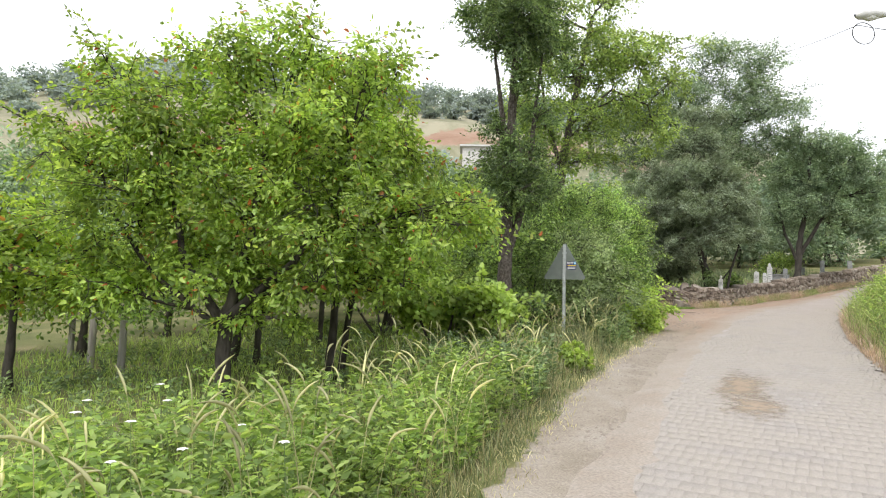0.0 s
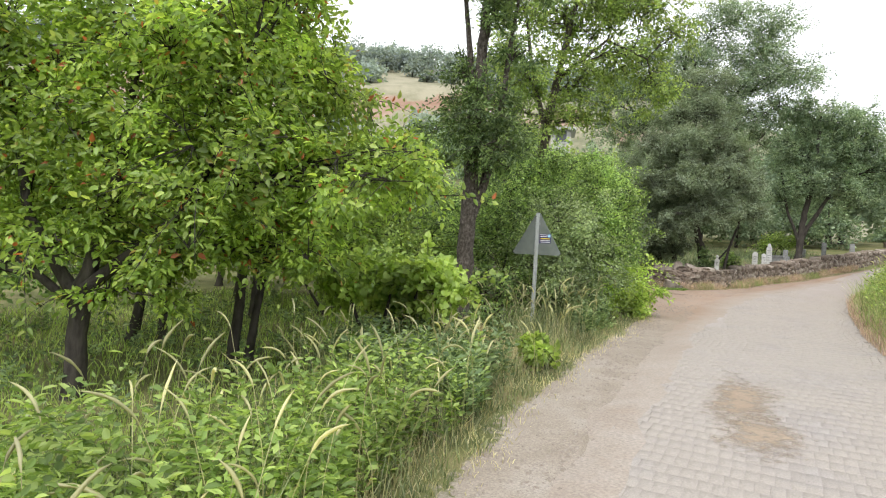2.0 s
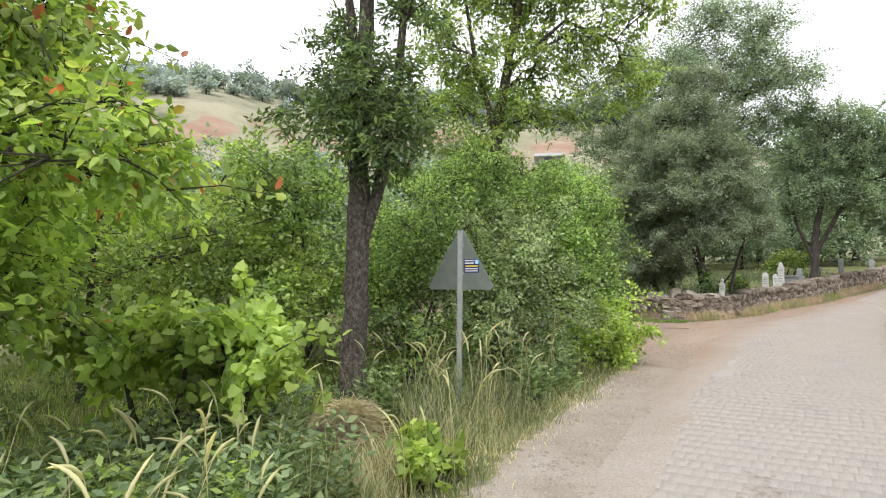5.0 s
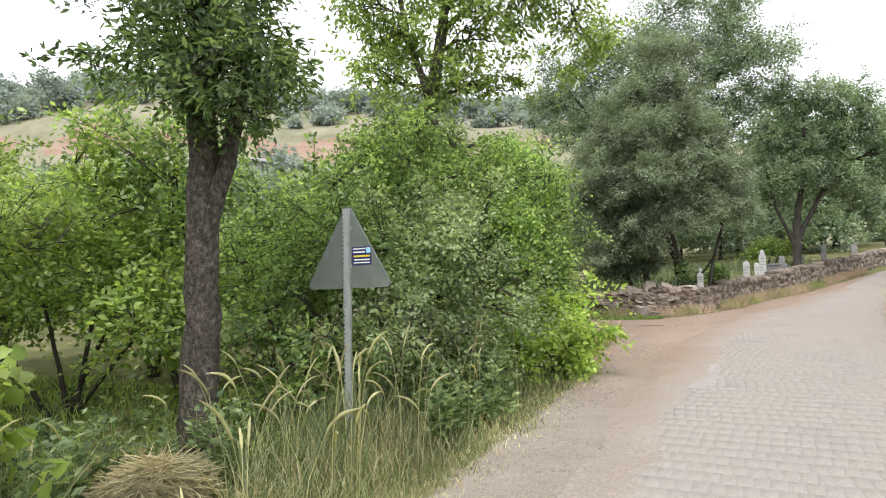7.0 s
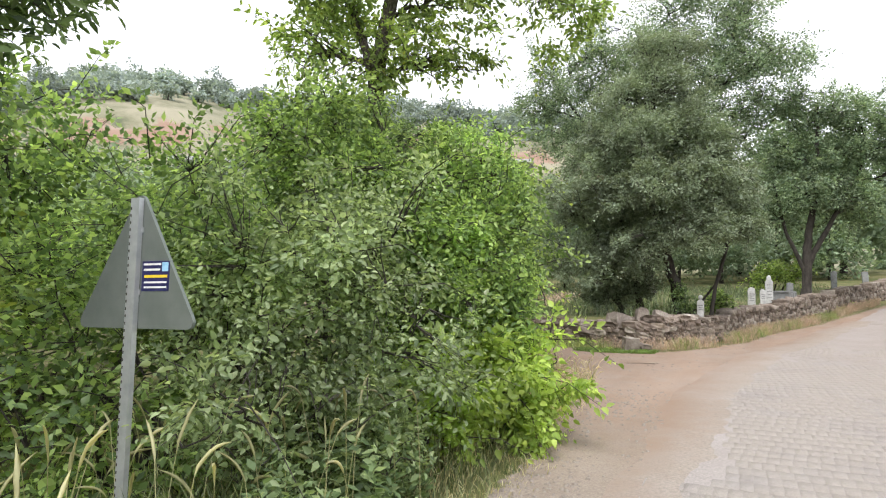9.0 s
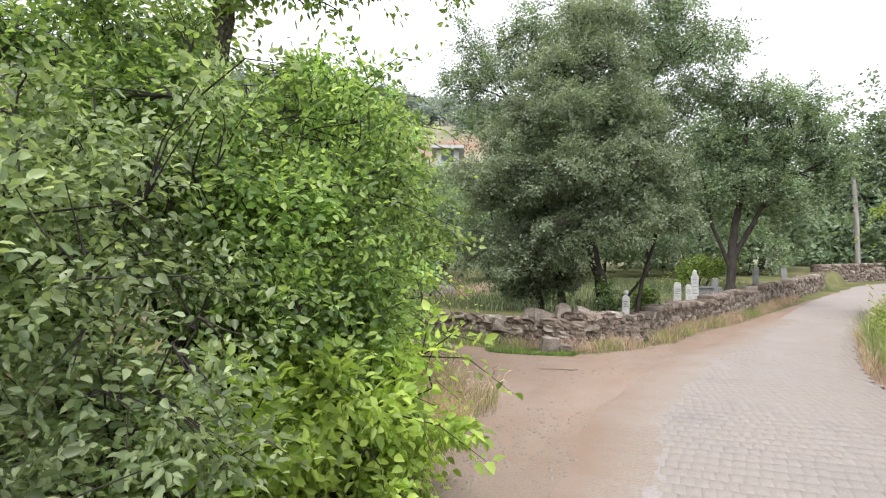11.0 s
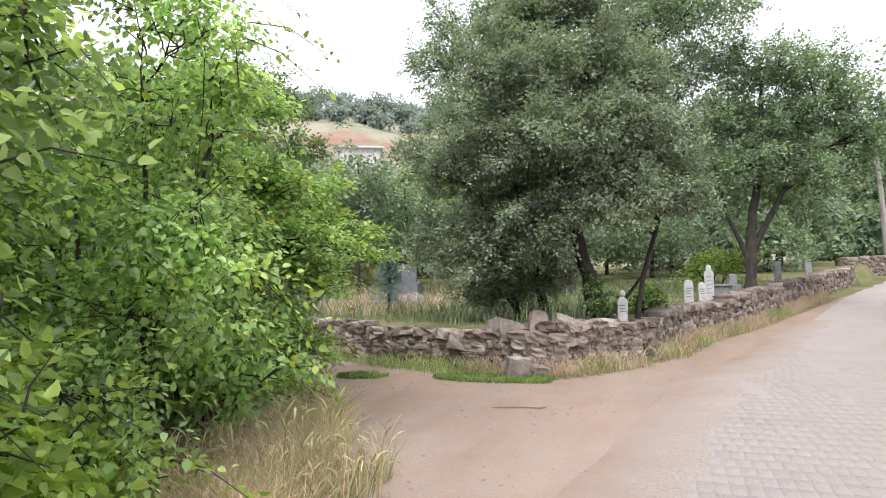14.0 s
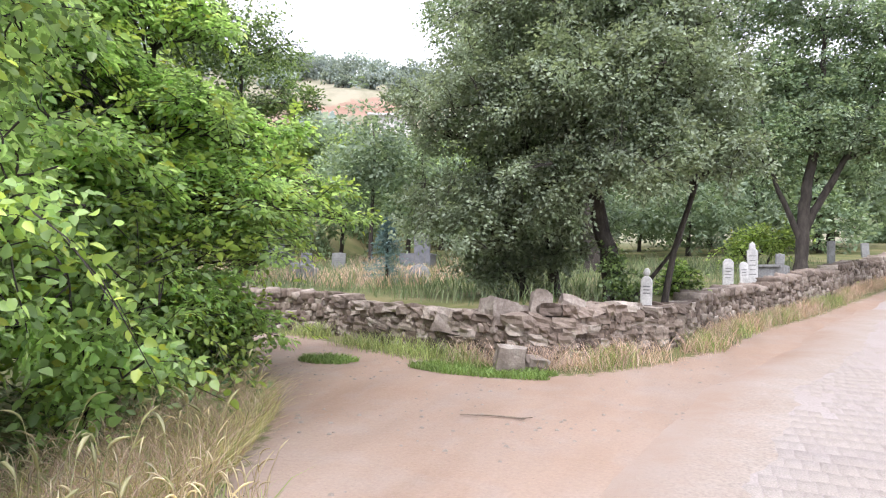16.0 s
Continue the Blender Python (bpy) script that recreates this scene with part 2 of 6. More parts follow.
def part(name, data, mat, parent, label=""):
    """Link a bmesh, or a mesh, as one object under a thing or part."""
    me = data
    if isinstance(data, bmesh.types.BMesh):
        me = bpy.data.meshes.new(name)
        data.normal_update()
        data.to_mesh(me)
        data.free()
    ob = new(name, me)
    if mat is not None and len(me.materials) == 0:
        me.materials.append(mat)
    ob.parent = parent
    if label:
        ob["label"] = label
    return ob


def thing(name, x, y, z, label, category, group="", kind=""):
    ob = new(name)
    ob.location = (x, y, z)
    ob.empty_display_size = 0.1
    return tagged(ob, label, category, group, kind)


def mesh_np(name, V, faces, smooth_faces=False):
    """A mesh from arrays: V (n,3); faces: list of (m,k) index arrays."""
    me = bpy.data.meshes.new(name)
    V = np.asarray(V, dtype=np.float32)
    loops = np.concatenate([f.ravel() for f in faces]).astype(np.int32)
    sizes = np.concatenate([np.full(len(f), f.shape[1], dtype=np.int32) for f in faces])
    starts = np.concatenate([[0], np.cumsum(sizes)[:-1]]).astype(np.int32)
    me.vertices.add(len(V))
    me.vertices.foreach_set("co", V.ravel())
    me.loops.add(len(loops))
    me.loops.foreach_set("vertex_index", loops)
    me.polygons.add(len(sizes))
    me.polygons.foreach_set("loop_start", starts)
    me.polygons.foreach_set("loop_total", sizes)
    if smooth_faces:
        me.polygons.foreach_set("use_smooth", np.ones(len(sizes), dtype=bool))
    me.update(calc_edges=True)
    return me


def tubes(name, lines, sides=6, knobs=0.0, rng=None):
    """Tapered round limbs; lines: list of (points (n,3), radii (n))."""
    VV, FF, off = [], [], 0
    for pts, rad in lines:
        P = np.asarray(pts, float)
        n = len(P)
        T = np.gradient(P, axis=0)
        T /= np.linalg.norm(T, axis=1)[:, None] + 1e-9
        ref = np.array([0.31, 0.87, 0.39]) if abs(T[0][2]) > 0.7 else np.array([0.0, 0.0, 1.0])
        A = np.cross(T, ref)
        A /= np.linalg.norm(A, axis=1)[:, None] + 1e-9
        B = np.cross(T, A)
        th = np.arange(sides) * 2 * np.pi / sides
        R = np.asarray(rad, float)[:, None] * np.ones(sides)
        if knobs and rng is not None:
            R = R * (1 + knobs * rng.standard_normal((n, sides)))
        V = P[:, None, :] + R[:, :, None] * (np.cos(th)[None, :, None] * A[:, None, :] + np.sin(th)[None, :, None] * B[:, None, :])
        i = np.arange(n - 1)[:, None] * sides
        j = np.arange(sides)[None, :]
        k = (j + 1) % sides
        FF.append((off + np.stack([i + j, i + k, i + sides + k, i + sides + j], -1)).reshape(-1, 4))
        VV.append(V.reshape(-1, 3))
        off += n * sides
    return mesh_np(name, np.concatenate(VV), FF, True)


def unit(v):
    return v / (np.linalg.norm(v, axis=-1, keepdims=True) + 1e-9)


def leaf_mesh(name, P, D, N, L, W, fine):
    """One folded leaf at each P along D with upper side N. fine: six-cornered, pointed leaves; else four-cornered."""
    n = len(P)
    D = unit(D)
    S = unit(np.cross(D, N))
    U = np.cross(S, D)
    L = L[:, None]
    W = W[:, None]
    if fine == 2:
        side = ((-0.04, 0.36, 0.05), (0.2, 0.52, 0.1), (0.36, 0.42, 0.04), (0.6, 0.44, 0.08), (0.74, 0.24, 0.02))
        cols = [P] + [P + D * L * a + S * W * b + U * W * c for a, b, c in side] + [P + D * L - U * L * 0.15] + [P + D * L * a - S * W * b + U * W * c for a, b, c in side[::-1]]
        b = np.arange(n)[:, None] * 12
        return mesh_np(name, np.stack(cols, 1).reshape(-1, 3), [np.concatenate([b + np.array([[0, 1, 2, 3, 4, 5, 6]]), b + np.array([[0, 6, 7, 8, 9, 10, 11]])])])
    if fine:
        V = np.stack([P, P + D * L * 0.28 + S * W * 0.46 + U * W * 0.14, P + D * L * 0.66 + S * W * 0.36 + U * W * 0.06,
                      P + D * L - U * L * 0.16, P + D * L * 0.66 - S * W * 0.36 + U * W * 0.06, P + D * L * 0.28 - S * W * 0.46 + U * W * 0.14], 1)
        b = np.arange(n)[:, None] * 6
        return mesh_np(name, V.reshape(-1, 3), [np.concatenate([b + np.array([[0, 1, 2, 3]]), b + np.array([[0, 3, 4, 5]])])])
    V = np.stack([P, P + D * L * 0.45 + S * W * 0.5 + U * W * 0.12, P + D * L, P + D * L * 0.45 - S * W * 0.5 + U * W * 0.12], 1)
    b = np.arange(n)[:, None] * 4
    return mesh_np(name, V.reshape(-1, 3), [np.concatenate([b + np.array([[0, 1, 2]]), b + np.array([[0, 2, 3]])])])


def lumpy(dirs, seed, amount):
    """Uneven reach of a crown by direction."""
    out = np.empty(len(dirs))
    for i, d in enumerate(dirs):
        out[i] = noise.noise((d[0] * 1.7 + seed * 3.1, d[1] * 1.7, d[2] * 1.7)) + 0.5 * noise.noise((d[0] * 4 + seed, d[1] * 4, d[2] * 4 + 9))
    return 1 + amount * out


def foliage(blobs, per_m2, per_spray, spray, rng, seed, flat=0.0, droop=0.3, rough=0.45, tufts=1.0):
    """Leaves in tufts over lumps (x, y, z, reach, half height), with gaps between the tufts, and long young shoots that stand out.
    Returns (place, way, upper side) of the leaves and of the shoots' leaves, and the tips of the sprays."""
    main, young, TT, shoots = [[], [], []], [[], [], []], [], []

    def put(store, c, ax, d, s, m, tight):
        """Leaves set left and right along each spray, lying roughly in one plane that faces the light."""
        n = len(c)
        up = unit(np.array([0, 0, 1.0]) * (0.75 + flat) + d * 0.75 + 0.45 * (1 - 0.6 * flat) * rng.standard_normal((n, 3)))
        across = unit(np.cross(ax, up))
        up = np.cross(across, ax)
        a = (np.arange(m) + rng.random((n, m))) / m
        hand = np.where(np.arange(m) % 2 == 0, 1.0, -1.0)[None, :, None] * (0.6 + 0.5 * rng.random((n, m, 1)))
        side = across[:, None, :] * hand
        wild = rng.standard_normal((n, m, 3))
        p = c[:, None, :] + ax[:, None, :] * ((a - 0.35) * s[:, None])[..., None] + side * (tight * 0.35 * s[:, None, None]) + wild * (tight * 0.3 * s[:, None, None])
        p[..., 2] -= droop * 0.25 * (a * a) * s[:, None]
        dd = unit(ax[:, None, :] * (0.35 + 0.5 * a[..., None]) + side * 0.9 + 0.3 * wild + np.array([0, 0, -droop * 0.5]))
        nn = unit(up[:, None, :] + 0.38 * rng.standard_normal((n, m, 3)))
        for k, v in enumerate((p, dd, nn)):
            store[k].append(v.reshape(-1, 3))

    for k, (x, y, z, r, h) in enumerate(blobs):
        area = 4 * math.pi * r * (r + h) / 2
        n = max(16, int(area * per_m2))
        size = np.array([r, r, h])
        o = np.array([x, y, z])
        # tufts
        q = int(np.clip((9 + 8 * area / 12) * tufts, 7, 70))
        td = unit(rng.standard_normal((q, 3)) + np.array([0, 0, 0.25]))
        reach = lumpy(td, seed + k * 7.7, rough)
        tc = o + td * (reach * (0.55 + 0.45 * rng.random(q)))[:, None] * size
        tr = (0.22 + 0.18 * rng.random(q)) * (r * 0.55 + h * 0.45)
        w = tr ** 2
        pick = rng.choice(q, n, p=w / w.sum())
        g = rng.standard_normal((n, 3))
        g = unit(g) * (rng.random(n) ** 0.5)[:, None]
        c = tc[pick] + g * tr[pick][:, None] * np.array([1, 1, 0.8 if not flat else 0.5])
        inner = rng.random(n) < 0.22
        c[inner] = o + unit(rng.standard_normal((inner.sum(), 3))) * (0.75 * rng.random(inner.sum()) ** 0.5)[:, None] * size
        d = unit(c - o)
        ax = unit(d * np.array([1, 1, 0.6]) + 0.55 * rng.standard_normal((n, 3)) + np.array([0, 0, 0.25 - droop]))
        if flat:
            ax[:, 2] *= 1 - flat
            ax = unit(ax)
        TT.append(np.concatenate([c, ax], 1))
        put(main, c, ax, d, spray * (0.6 + 0.8 * rng.random(n)), per_spray, 0.28)
        # shoots
        ns = int(area * min(1.1, 0.05 * per_m2)) + 1
        j = rng.integers(0, q, ns)
        sd = unit(td[j] + 0.5 * rng.standard_normal((ns, 3)))
        s0 = tc[j] + sd * tr[j][:, None] * 0.7
        sx = unit(sd * np.array([1, 1, 0.5]) + np.array([0, 0, 0.55 * (1 - flat) - 0.4 * droop]) + 0.35 * rng.standard_normal((ns, 3)))
        shoots.append(np.stack([tc[j], s0 + sx * spray * 0.9 + np.array([0, 0, -0.08]), s0 + sx * spray * 2.1 + np.array([0, 0, -0.36])], 1))
        for step in range(5):
            cc = s0 + sx * (step * spray * 0.46) + np.array([0, 0, -0.02 * step * step])
            put(young, cc, sx, sd, np.full(ns, spray * 0.55), max(3, per_spray // 2), 0.2)
    return [np.concatenate(v) for v in main], [np.concatenate(v) for v in young], np.concatenate(TT), np.concatenate(shoots)


def curve_pts(a, b, n, sag, rng):
    a, b = np.asarray(a, float), np.asarray(b, float)
    t = np.linspace(0, 1, n)[:, None]
    d = np.linalg.norm(b - a)
    w = rng.standard_normal((n, 3)) * 0.035 * d
    w[0] = w[-1] = 0
    return a + (b - a) * t + np.array([0, 0, sag * d]) * (4 * t * (1 - t)) + w


def grow(name, label, base, stems, blobs, leaf, mat, bark, seed, per_m2=26, per_spray=9, spray=0.32, fine=True,
         flat=0.0, droop=0.3, category="tree", group="", twigs=0.22, limb=0.05, rough=0.45, tips=None, tufts=1.0, simple=False, inner=0.22):
    """A tree or shrub: stems are (points, r0, r1); limbs go from the stems to the lumps of the crown, twigs to the sprays."""
    rng = np.random.default_rng(seed)
    bx, by, bz = base
    root = thing(name, bx, by, bz, label, category, group)
    lines, anchors = [], []
    for pts, r0, r1 in stems:
        P = [np.array(p, float) for p in pts]
        out = []
        for a, b in zip(P[:-1], P[1:]):
            k = max(3, int(np.linalg.norm(b - a) / 0.22))
            out += list(a + (b - a) * np.linspace(0, 1, k, endpoint=False)[:, None])
        out.append(P[-1])
        out = np.array(out)
        out[1:-1] += 0.07 * r0 * rng.standard_normal((len(out) - 2, 3))
        rad = np.linspace(r0, r1, len(out))
        rad[0] *= 1.35
        if len(rad) > 2:
            rad[1] *= 1.12
        lines.append((out, rad))
        anchors += [(p, r) for p, r in zip(out, rad)]
    o = np.array(base)
    part("trunk", tubes("trunk", [(p - o, r) for p, r in lines], 11, 0.07, rng), bark, root)
    (P, D, N), young, T, shoots = foliage(blobs, per_m2, per_spray, spray, rng, seed, flat, droop, rough, tufts)
    AP = np.array([a for a, _ in anchors])
    AR = np.array([r for _, r in anchors])
    br = []
    heads = []
    for x, y, z, r, h in blobs:
        c = np.array([x, y, z])
        dz = c[2] - AP[:, 2]
        cost = np.linalg.norm(AP - c, axis=1) + np.where(dz < 0.25 * r, 1.5, 0.0)
        i = int(np.argmin(cost))
        q = curve_pts(AP[i], c, 7, 0.06, rng)
        br.append((q, np.linspace(min(limb, AR[i] * 0.8), limb * 0.35, 7)))
        heads.append(q)
        for _ in range(7):
            d = unit(rng.standard_normal(3)) * np.array([r, r, h]) * 0.75
            j = int(rng.integers(2, 6))
            br.append((curve_pts(q[j], c + d, 5, 0.05, rng), np.linspace(limb * 0.4, 0.006, 5)))
            heads.append(br[-1][0])
    H = np.concatenate(heads)
    pick = rng.random(len(T)) < twigs
    for row in T[pick]:
        c, ax = row[:3], row[3:]
        i = int(np.argmin(np.sum((H - c) ** 2, axis=1)))
        e = c + ax * spray * 0.4
        br.append((np.array([H[i], (H[i] + c) / 2 + np.array([0, 0, 0.03]), e]), np.array([0.006, 0.004, 0.002]) * (1 + leaf[0] * 4)))
    br += [(q, np.array([0.005, 0.0035, 0.0015]) * (1 + leaf[0] * 4)) for q in shoots]
    if simple:
        br = br[::3]
    part("branching", tubes("branching", [(p - o, r) for p, r in br], 3), bark, root)["kind"] = "stuff"
    for nm, (p, d, n), mt in (("crown", (P, D, N), mat), ("young_growth", young, tips or mat)):
        if simple and nm == "young_growth":
            continue
        q = len(p)
        Ls = leaf[0] * (0.6 + 0.7 * rng.random(q))
        if nm == "crown" and inner:
            # full-grown shaded leaves deep inside the crown
            B = np.array(blobs, float)
            k = rng.choice(len(B), int(q * inner), p=B[:, 3] ** 2 * B[:, 4] / (B[:, 3] ** 2 * B[:, 4]).sum())
            g = unit(rng.standard_normal((len(k), 3))) * (0.74 * rng.random(len(k)) ** 0.4)[:, None]
            p = np.concatenate([p, B[k, :3] + g * B[k][:, [3, 3, 4]]])
            d = np.concatenate([d, rng.standard_normal((len(k), 3)) * np.array([1, 1, 0.5])])
            n = np.concatenate([n, g + rng.standard_normal((len(k), 3)) * 0.4 + np.array([0, 0, 0.4])])
            Ls = np.concatenate([Ls, leaf[0] * (1.0 + 0.5 * rng.random(len(k)))])
            q = len(p)
        part(nm, leaf_mesh(nm, p - o, d, n, Ls, Ls * leaf[1] / leaf[0] * (0.8 + 0.4 * rng.random(q)), fine), mt, root)["kind"] = "stuff"
    return root


def blades(name, spots, mat, hmin, hmax, width, seed, lean=0.35, label="", category="grass", low=None):
    """Many bent grass blades as one object; spots: (n,3)."""
    rng = np.random.default_rng(seed)
    P = np.asarray(spots, float)
    n = len(P)
    h = hmin + (hmax - hmin) * rng.random(n) ** 1.3
    if low is not None:
        h = h * np.array([low(x, y) for x, y, _ in P])
    a = rng.random(n) * 2 * np.pi
    out = np.stack([np.cos(a), np.sin(a), np.zeros(n)], 1)
    b = rng.random(n) * 2 * np.pi
    S = np.stack([np.cos(b), np.sin(b), np.zeros(n)], 1) * (width * (0.6 + 0.8 * rng.random(n)))[:, None]
    k = (lean * (0.3 + rng.random(n)) * h)[:, None]
    up = np.array([0, 0, 1.0])
    hh = h[:, None]
    m1 = P + up * hh * 0.5 + out * k * 0.3
    m2 = P + up * hh * 0.84 + out * k * 0.8
    tip = P + up * hh * 0.98 + out * k * 1.45
    V = np.stack([P - S * 0.6, P + S * 0.6, m1 - S, m1 + S, m2 - S * 0.6, m2 + S * 0.6, tip], 1).reshape(-1, 3)
    i = np.arange(n)[:, None] * 7
    me = mesh_np(name, V, [np.concatenate([i + np.array([[0, 1, 3, 2]]), i + np.array([[2, 3, 5, 4]])]), i + np.array([[4, 5, 6]])])
    me.materials.append(mat)
    return tagged(new(name, me), label, category, "", "stuff")


def seed_heads(name, spots, mat, hmin, hmax, seed, label, head=0.16, thick=0.011):
    """Tall stalks with arching, bristly seed heads."""
    rng = np.random.default_rng(seed)
    lines = []
    for p in spots:
        h = hmin + (hmax - hmin) * rng.random()
        a = rng.random() * 6.283
        o = np.array([math.cos(a), math.sin(a), 0.0])
        s = 0.12 + 0.3 * rng.random()
        p = np.asarray(p, float)
        q1, q2 = p + np.array([0, 0, h * 0.55]) + o * s * h * 0.2, p + np.array([0, 0, h * 0.9]) + o * s * h * 0.6
        lines.append((np.array([p, q1, q2]), np.array([0.003, 0.0025, 0.002])))
        bend = 0.4 + 0.9 * rng.random()
        L = head * (0.7 + 0.7 * rng.random())
        pts, d, c = [], unit(q2 - q1), q2
        for j in range(7):
            pts.append(c)
            d = unit(d + o * 0.16 * bend + np.array([0, 0, -0.13 * bend]))
            c = c + d * L / 6
        prof = np.array([0.25, 0.8, 1, 1, 0.9, 0.65, 0.12]) * thick * (0.8 + 0.5 * rng.random())
        lines.append((np.array(pts), prof))
    me = tubes(name, lines, 5, 0.22, rng)
    me.materials.append(mat)
    return tagged(new(name, me), label, "grass", "", "stuff")


def scatter(n, x0, x1, y0, y1, rng, keep, lift=-0.01):
    out = []
    while len(out) < n:
        x, y = x0 + (x1 - x0) * rng.random(), y0 + (y1 - y0) * rng.random()
        if keep(x, y):
            out.append((x, y, ground_z(x, y) + lift))
    return np.array(out)


# ---- ground, road and dirt lane ----
LANE = [(-2.35, 17.3), (-3.5, 19.2), (-5.3, 20.6), (-8.0, 22.3), (-16.0, 23.9), (-16.0, 25.0), (-11.0, 23.85), (-8.0, 23.2), (-6.2, 22.95), (-4.6, 22.25), (-3.3, 21.75),
        (-2.2, 21.4), (-1.3, 21.7), (-0.6, 22.8), (0.0, 24.2), (0.7, 26.8), (2.1, 30.6), (4.0, 35.3), (7.2, 43.0), (9.9, 46.0), (11.0, 45.5), (7.9, 38.7), (5.9, 32.7), (4.3, 27.0), (3.2, 22.0), (2.9, 17.3)]


def in_poly(poly, x, y):
    inside = False
    for (ax, ay), (bx, by) in zip(poly, poly[1:] + poly[:1]):
        if (ay > y) != (by > y) and x < (bx - ax) * (y - ay) / (by - ay) + ax:
            inside = not inside
    return inside


def dirt_amount(x, y):
    """How bare the ground is, from 0 to 1."""
    if not (-17 < x < 16 and -8 < y < 60):
        return 0.0
    if y < 17.4:
        return smooth(-0.25, 0.12, x - lerp_at(VERGE_L, y)) * (1 - smooth(0.05, 0.4, x - lerp_at(PAVE_R, y)))
    d, _ = nearest_on(LANE + LANE[:1], (x, y))
    return 0.5 + 0.5 * smooth(0, 0.2, d) if in_poly(LANE, x, y) else 0.5 - 0.5 * smooth(0, 0.25, d)


def spread(lo, hi, step, far, growth=1.075):
    a = list(np.arange(lo, hi, step))
    s, v = step, hi
    up = []
    while v < far:
        up.append(v)
        s *= growth
        v += s
    s, v = step, lo - step
    dn = []
    while v > -far:
        dn.append(v)
        s *= growth
        v -= s
    return np.array(dn[::-1] + a + up)


gx, gy = spread(-9, 6, 0.25, 2600), spread(-5, 31, 0.25, 2600)
GV = np.array([(x, y, ground_z(x, y)) for y in gy for x in gx])
nx, ny = len(gx), len(gy)
gi = (np.arange(ny - 1)[:, None] * nx + np.arange(nx - 1)[None, :]).ravel()
g_me = mesh_np("ground", GV, [np.stack([gi, gi + 1, gi + nx + 1, gi + nx], 1)], True)
bare = g_me.attributes.new("bare", "FLOAT", "POINT")
bare.data.foreach_set("value", np.array([dirt_amount(x, y) for x, y, _ in GV], dtype=np.float32))
g_r = np.hypot(GV[:, 0], GV[:, 1] - 5)
cut = g_me.attributes.new("cut", "FLOAT", "POINT")
cut.data.foreach_set("value", np.interp(g_r, [103.5, 105.5, 109, 111], [0, 0.72, 0.72, 0]).astype(np.float32))
hillside = g_me.attributes.new("hillside", "FLOAT", "POINT")
hillside.data.foreach_set("value", np.interp(g_r, [45, 75], [0, 1]).astype(np.float32))


def ground_mat():
    m, nt, bs = mat_base("ground_soil")
    N = noise_tex
    soil = ramp(nt, [(0.3, (0.07, 0.085, 0.03)), (0.5, (0.12, 0.125, 0.05)), (0.72, (0.2, 0.17, 0.09))], N(nt, 0.9, 5))
    dirt = ramp(nt, [(0.25, (0.249, 0.168, 0.118)), (0.5, (0.27, 0.198, 0.151)), (0.75, (0.286, 0.23, 0.19))], N(nt, 0.55, 6, 0.6))
    dirt = mix_col(nt, span(nt, N(nt, 2.6, 5), 0.5, 0.75, 0, 0.6), dirt, (0.278, 0.233, 0.202))
    dirt = mix_col(nt, 1.0, dirt, span(nt, N(nt, 45, 4), 0.3, 0.7, 0.92, 1.07), "MULTIPLY")
    ruts = span(nt, N(nt, 1.0, 4, 0.6, (1.6, 0.35, 1)), 0.35, 0.65, 0.92, 1.08)
    dirt = mix_col(nt, 1.0, dirt, ruts, "MULTIPLY")
    sep = nt.nodes.new("ShaderNodeSeparateXYZ")
    geo_n = nt.nodes.new("ShaderNodeNewGeometry")
    nt.links.new(geo_n.outputs["Position"], sep.inputs[0])
    grey = ramp(nt, [(0.3, (0.216, 0.184, 0.149)), (0.5, (0.266, 0.232, 0.195)), (0.7, (0.299, 0.27, 0.237))], N(nt, 1.6, 6, 0.65))
    grey = mix_col(nt, 1.0, grey, span(nt, N(nt, 55, 4), 0.3, 0.7, 0.72, 1.2), "MULTIPLY")
    dirt = mix_col(nt, span(nt, sep.outputs["Y"], 11.0, 17.0, 0.0, 1.0), grey, dirt)
    grit = span(nt, N(nt, 40, 2, 0.4), 0.7, 0.74, 0, 0.5)
    dirt = mix_col(nt, grit, dirt, (0.168, 0.143, 0.118))
    att = [nt.nodes.new("ShaderNodeAttribute") for _ in range(3)]
    for a, n in zip(att, ("bare", "cut", "hillside")):
        a.attribute_name = n
    mx = nt.nodes.new("ShaderNodeMath")
    mx.operation = "ADD"
    nt.links.new(att[0].outputs["Fac"], mx.inputs[0])
    nt.links.new(span(nt, N(nt, 7, 5, 0.65), 0.3, 0.7, -0.28, 0.28), mx.inputs[1])
    near = mix_col(nt, span(nt, mx.outputs[0], 0.42, 0.6), soil, dirt)
    dry = ramp(nt, [(0.36, (0.101, 0.113, 0.0672)), (0.46, (0.185, 0.181, 0.118)), (0.62, (0.269, 0.252, 0.181))], N(nt, 0.07, 8, 0.75))
    red = ramp(nt, [(0.3, (0.21, 0.13, 0.0924)), (0.5, (0.26, 0.176, 0.13)), (0.7, (0.294, 0.235, 0.189))], N(nt, 0.12, 6, 0.7, (1, 1, 4)))
    mc = nt.nodes.new("ShaderNodeMath")
    mc.operation = "ADD"
    nt.links.new(att[1].outputs["Fac"], mc.inputs[0])
    nt.links.new(span(nt, N(nt, 0.1, 5, 0.65), 0.3, 0.7, -0.5, 0.5), mc.inputs[1])
    far = mix_col(nt, span(nt, mc.outputs[0], 0.45, 0.6), dry, red)
    c = mix_col(nt, att[2].outputs["Fac"], near, far)
    nt.links.new(c, bs.inputs["Base Color"])
    bs.inputs["Roughness"].default_value = 0.95
    bs.inputs["Specular IOR Level"].default_value = 0.2
    bump(nt, bs, N(nt, 18, 6, 0.65), 0.5, 0.03)
    return m


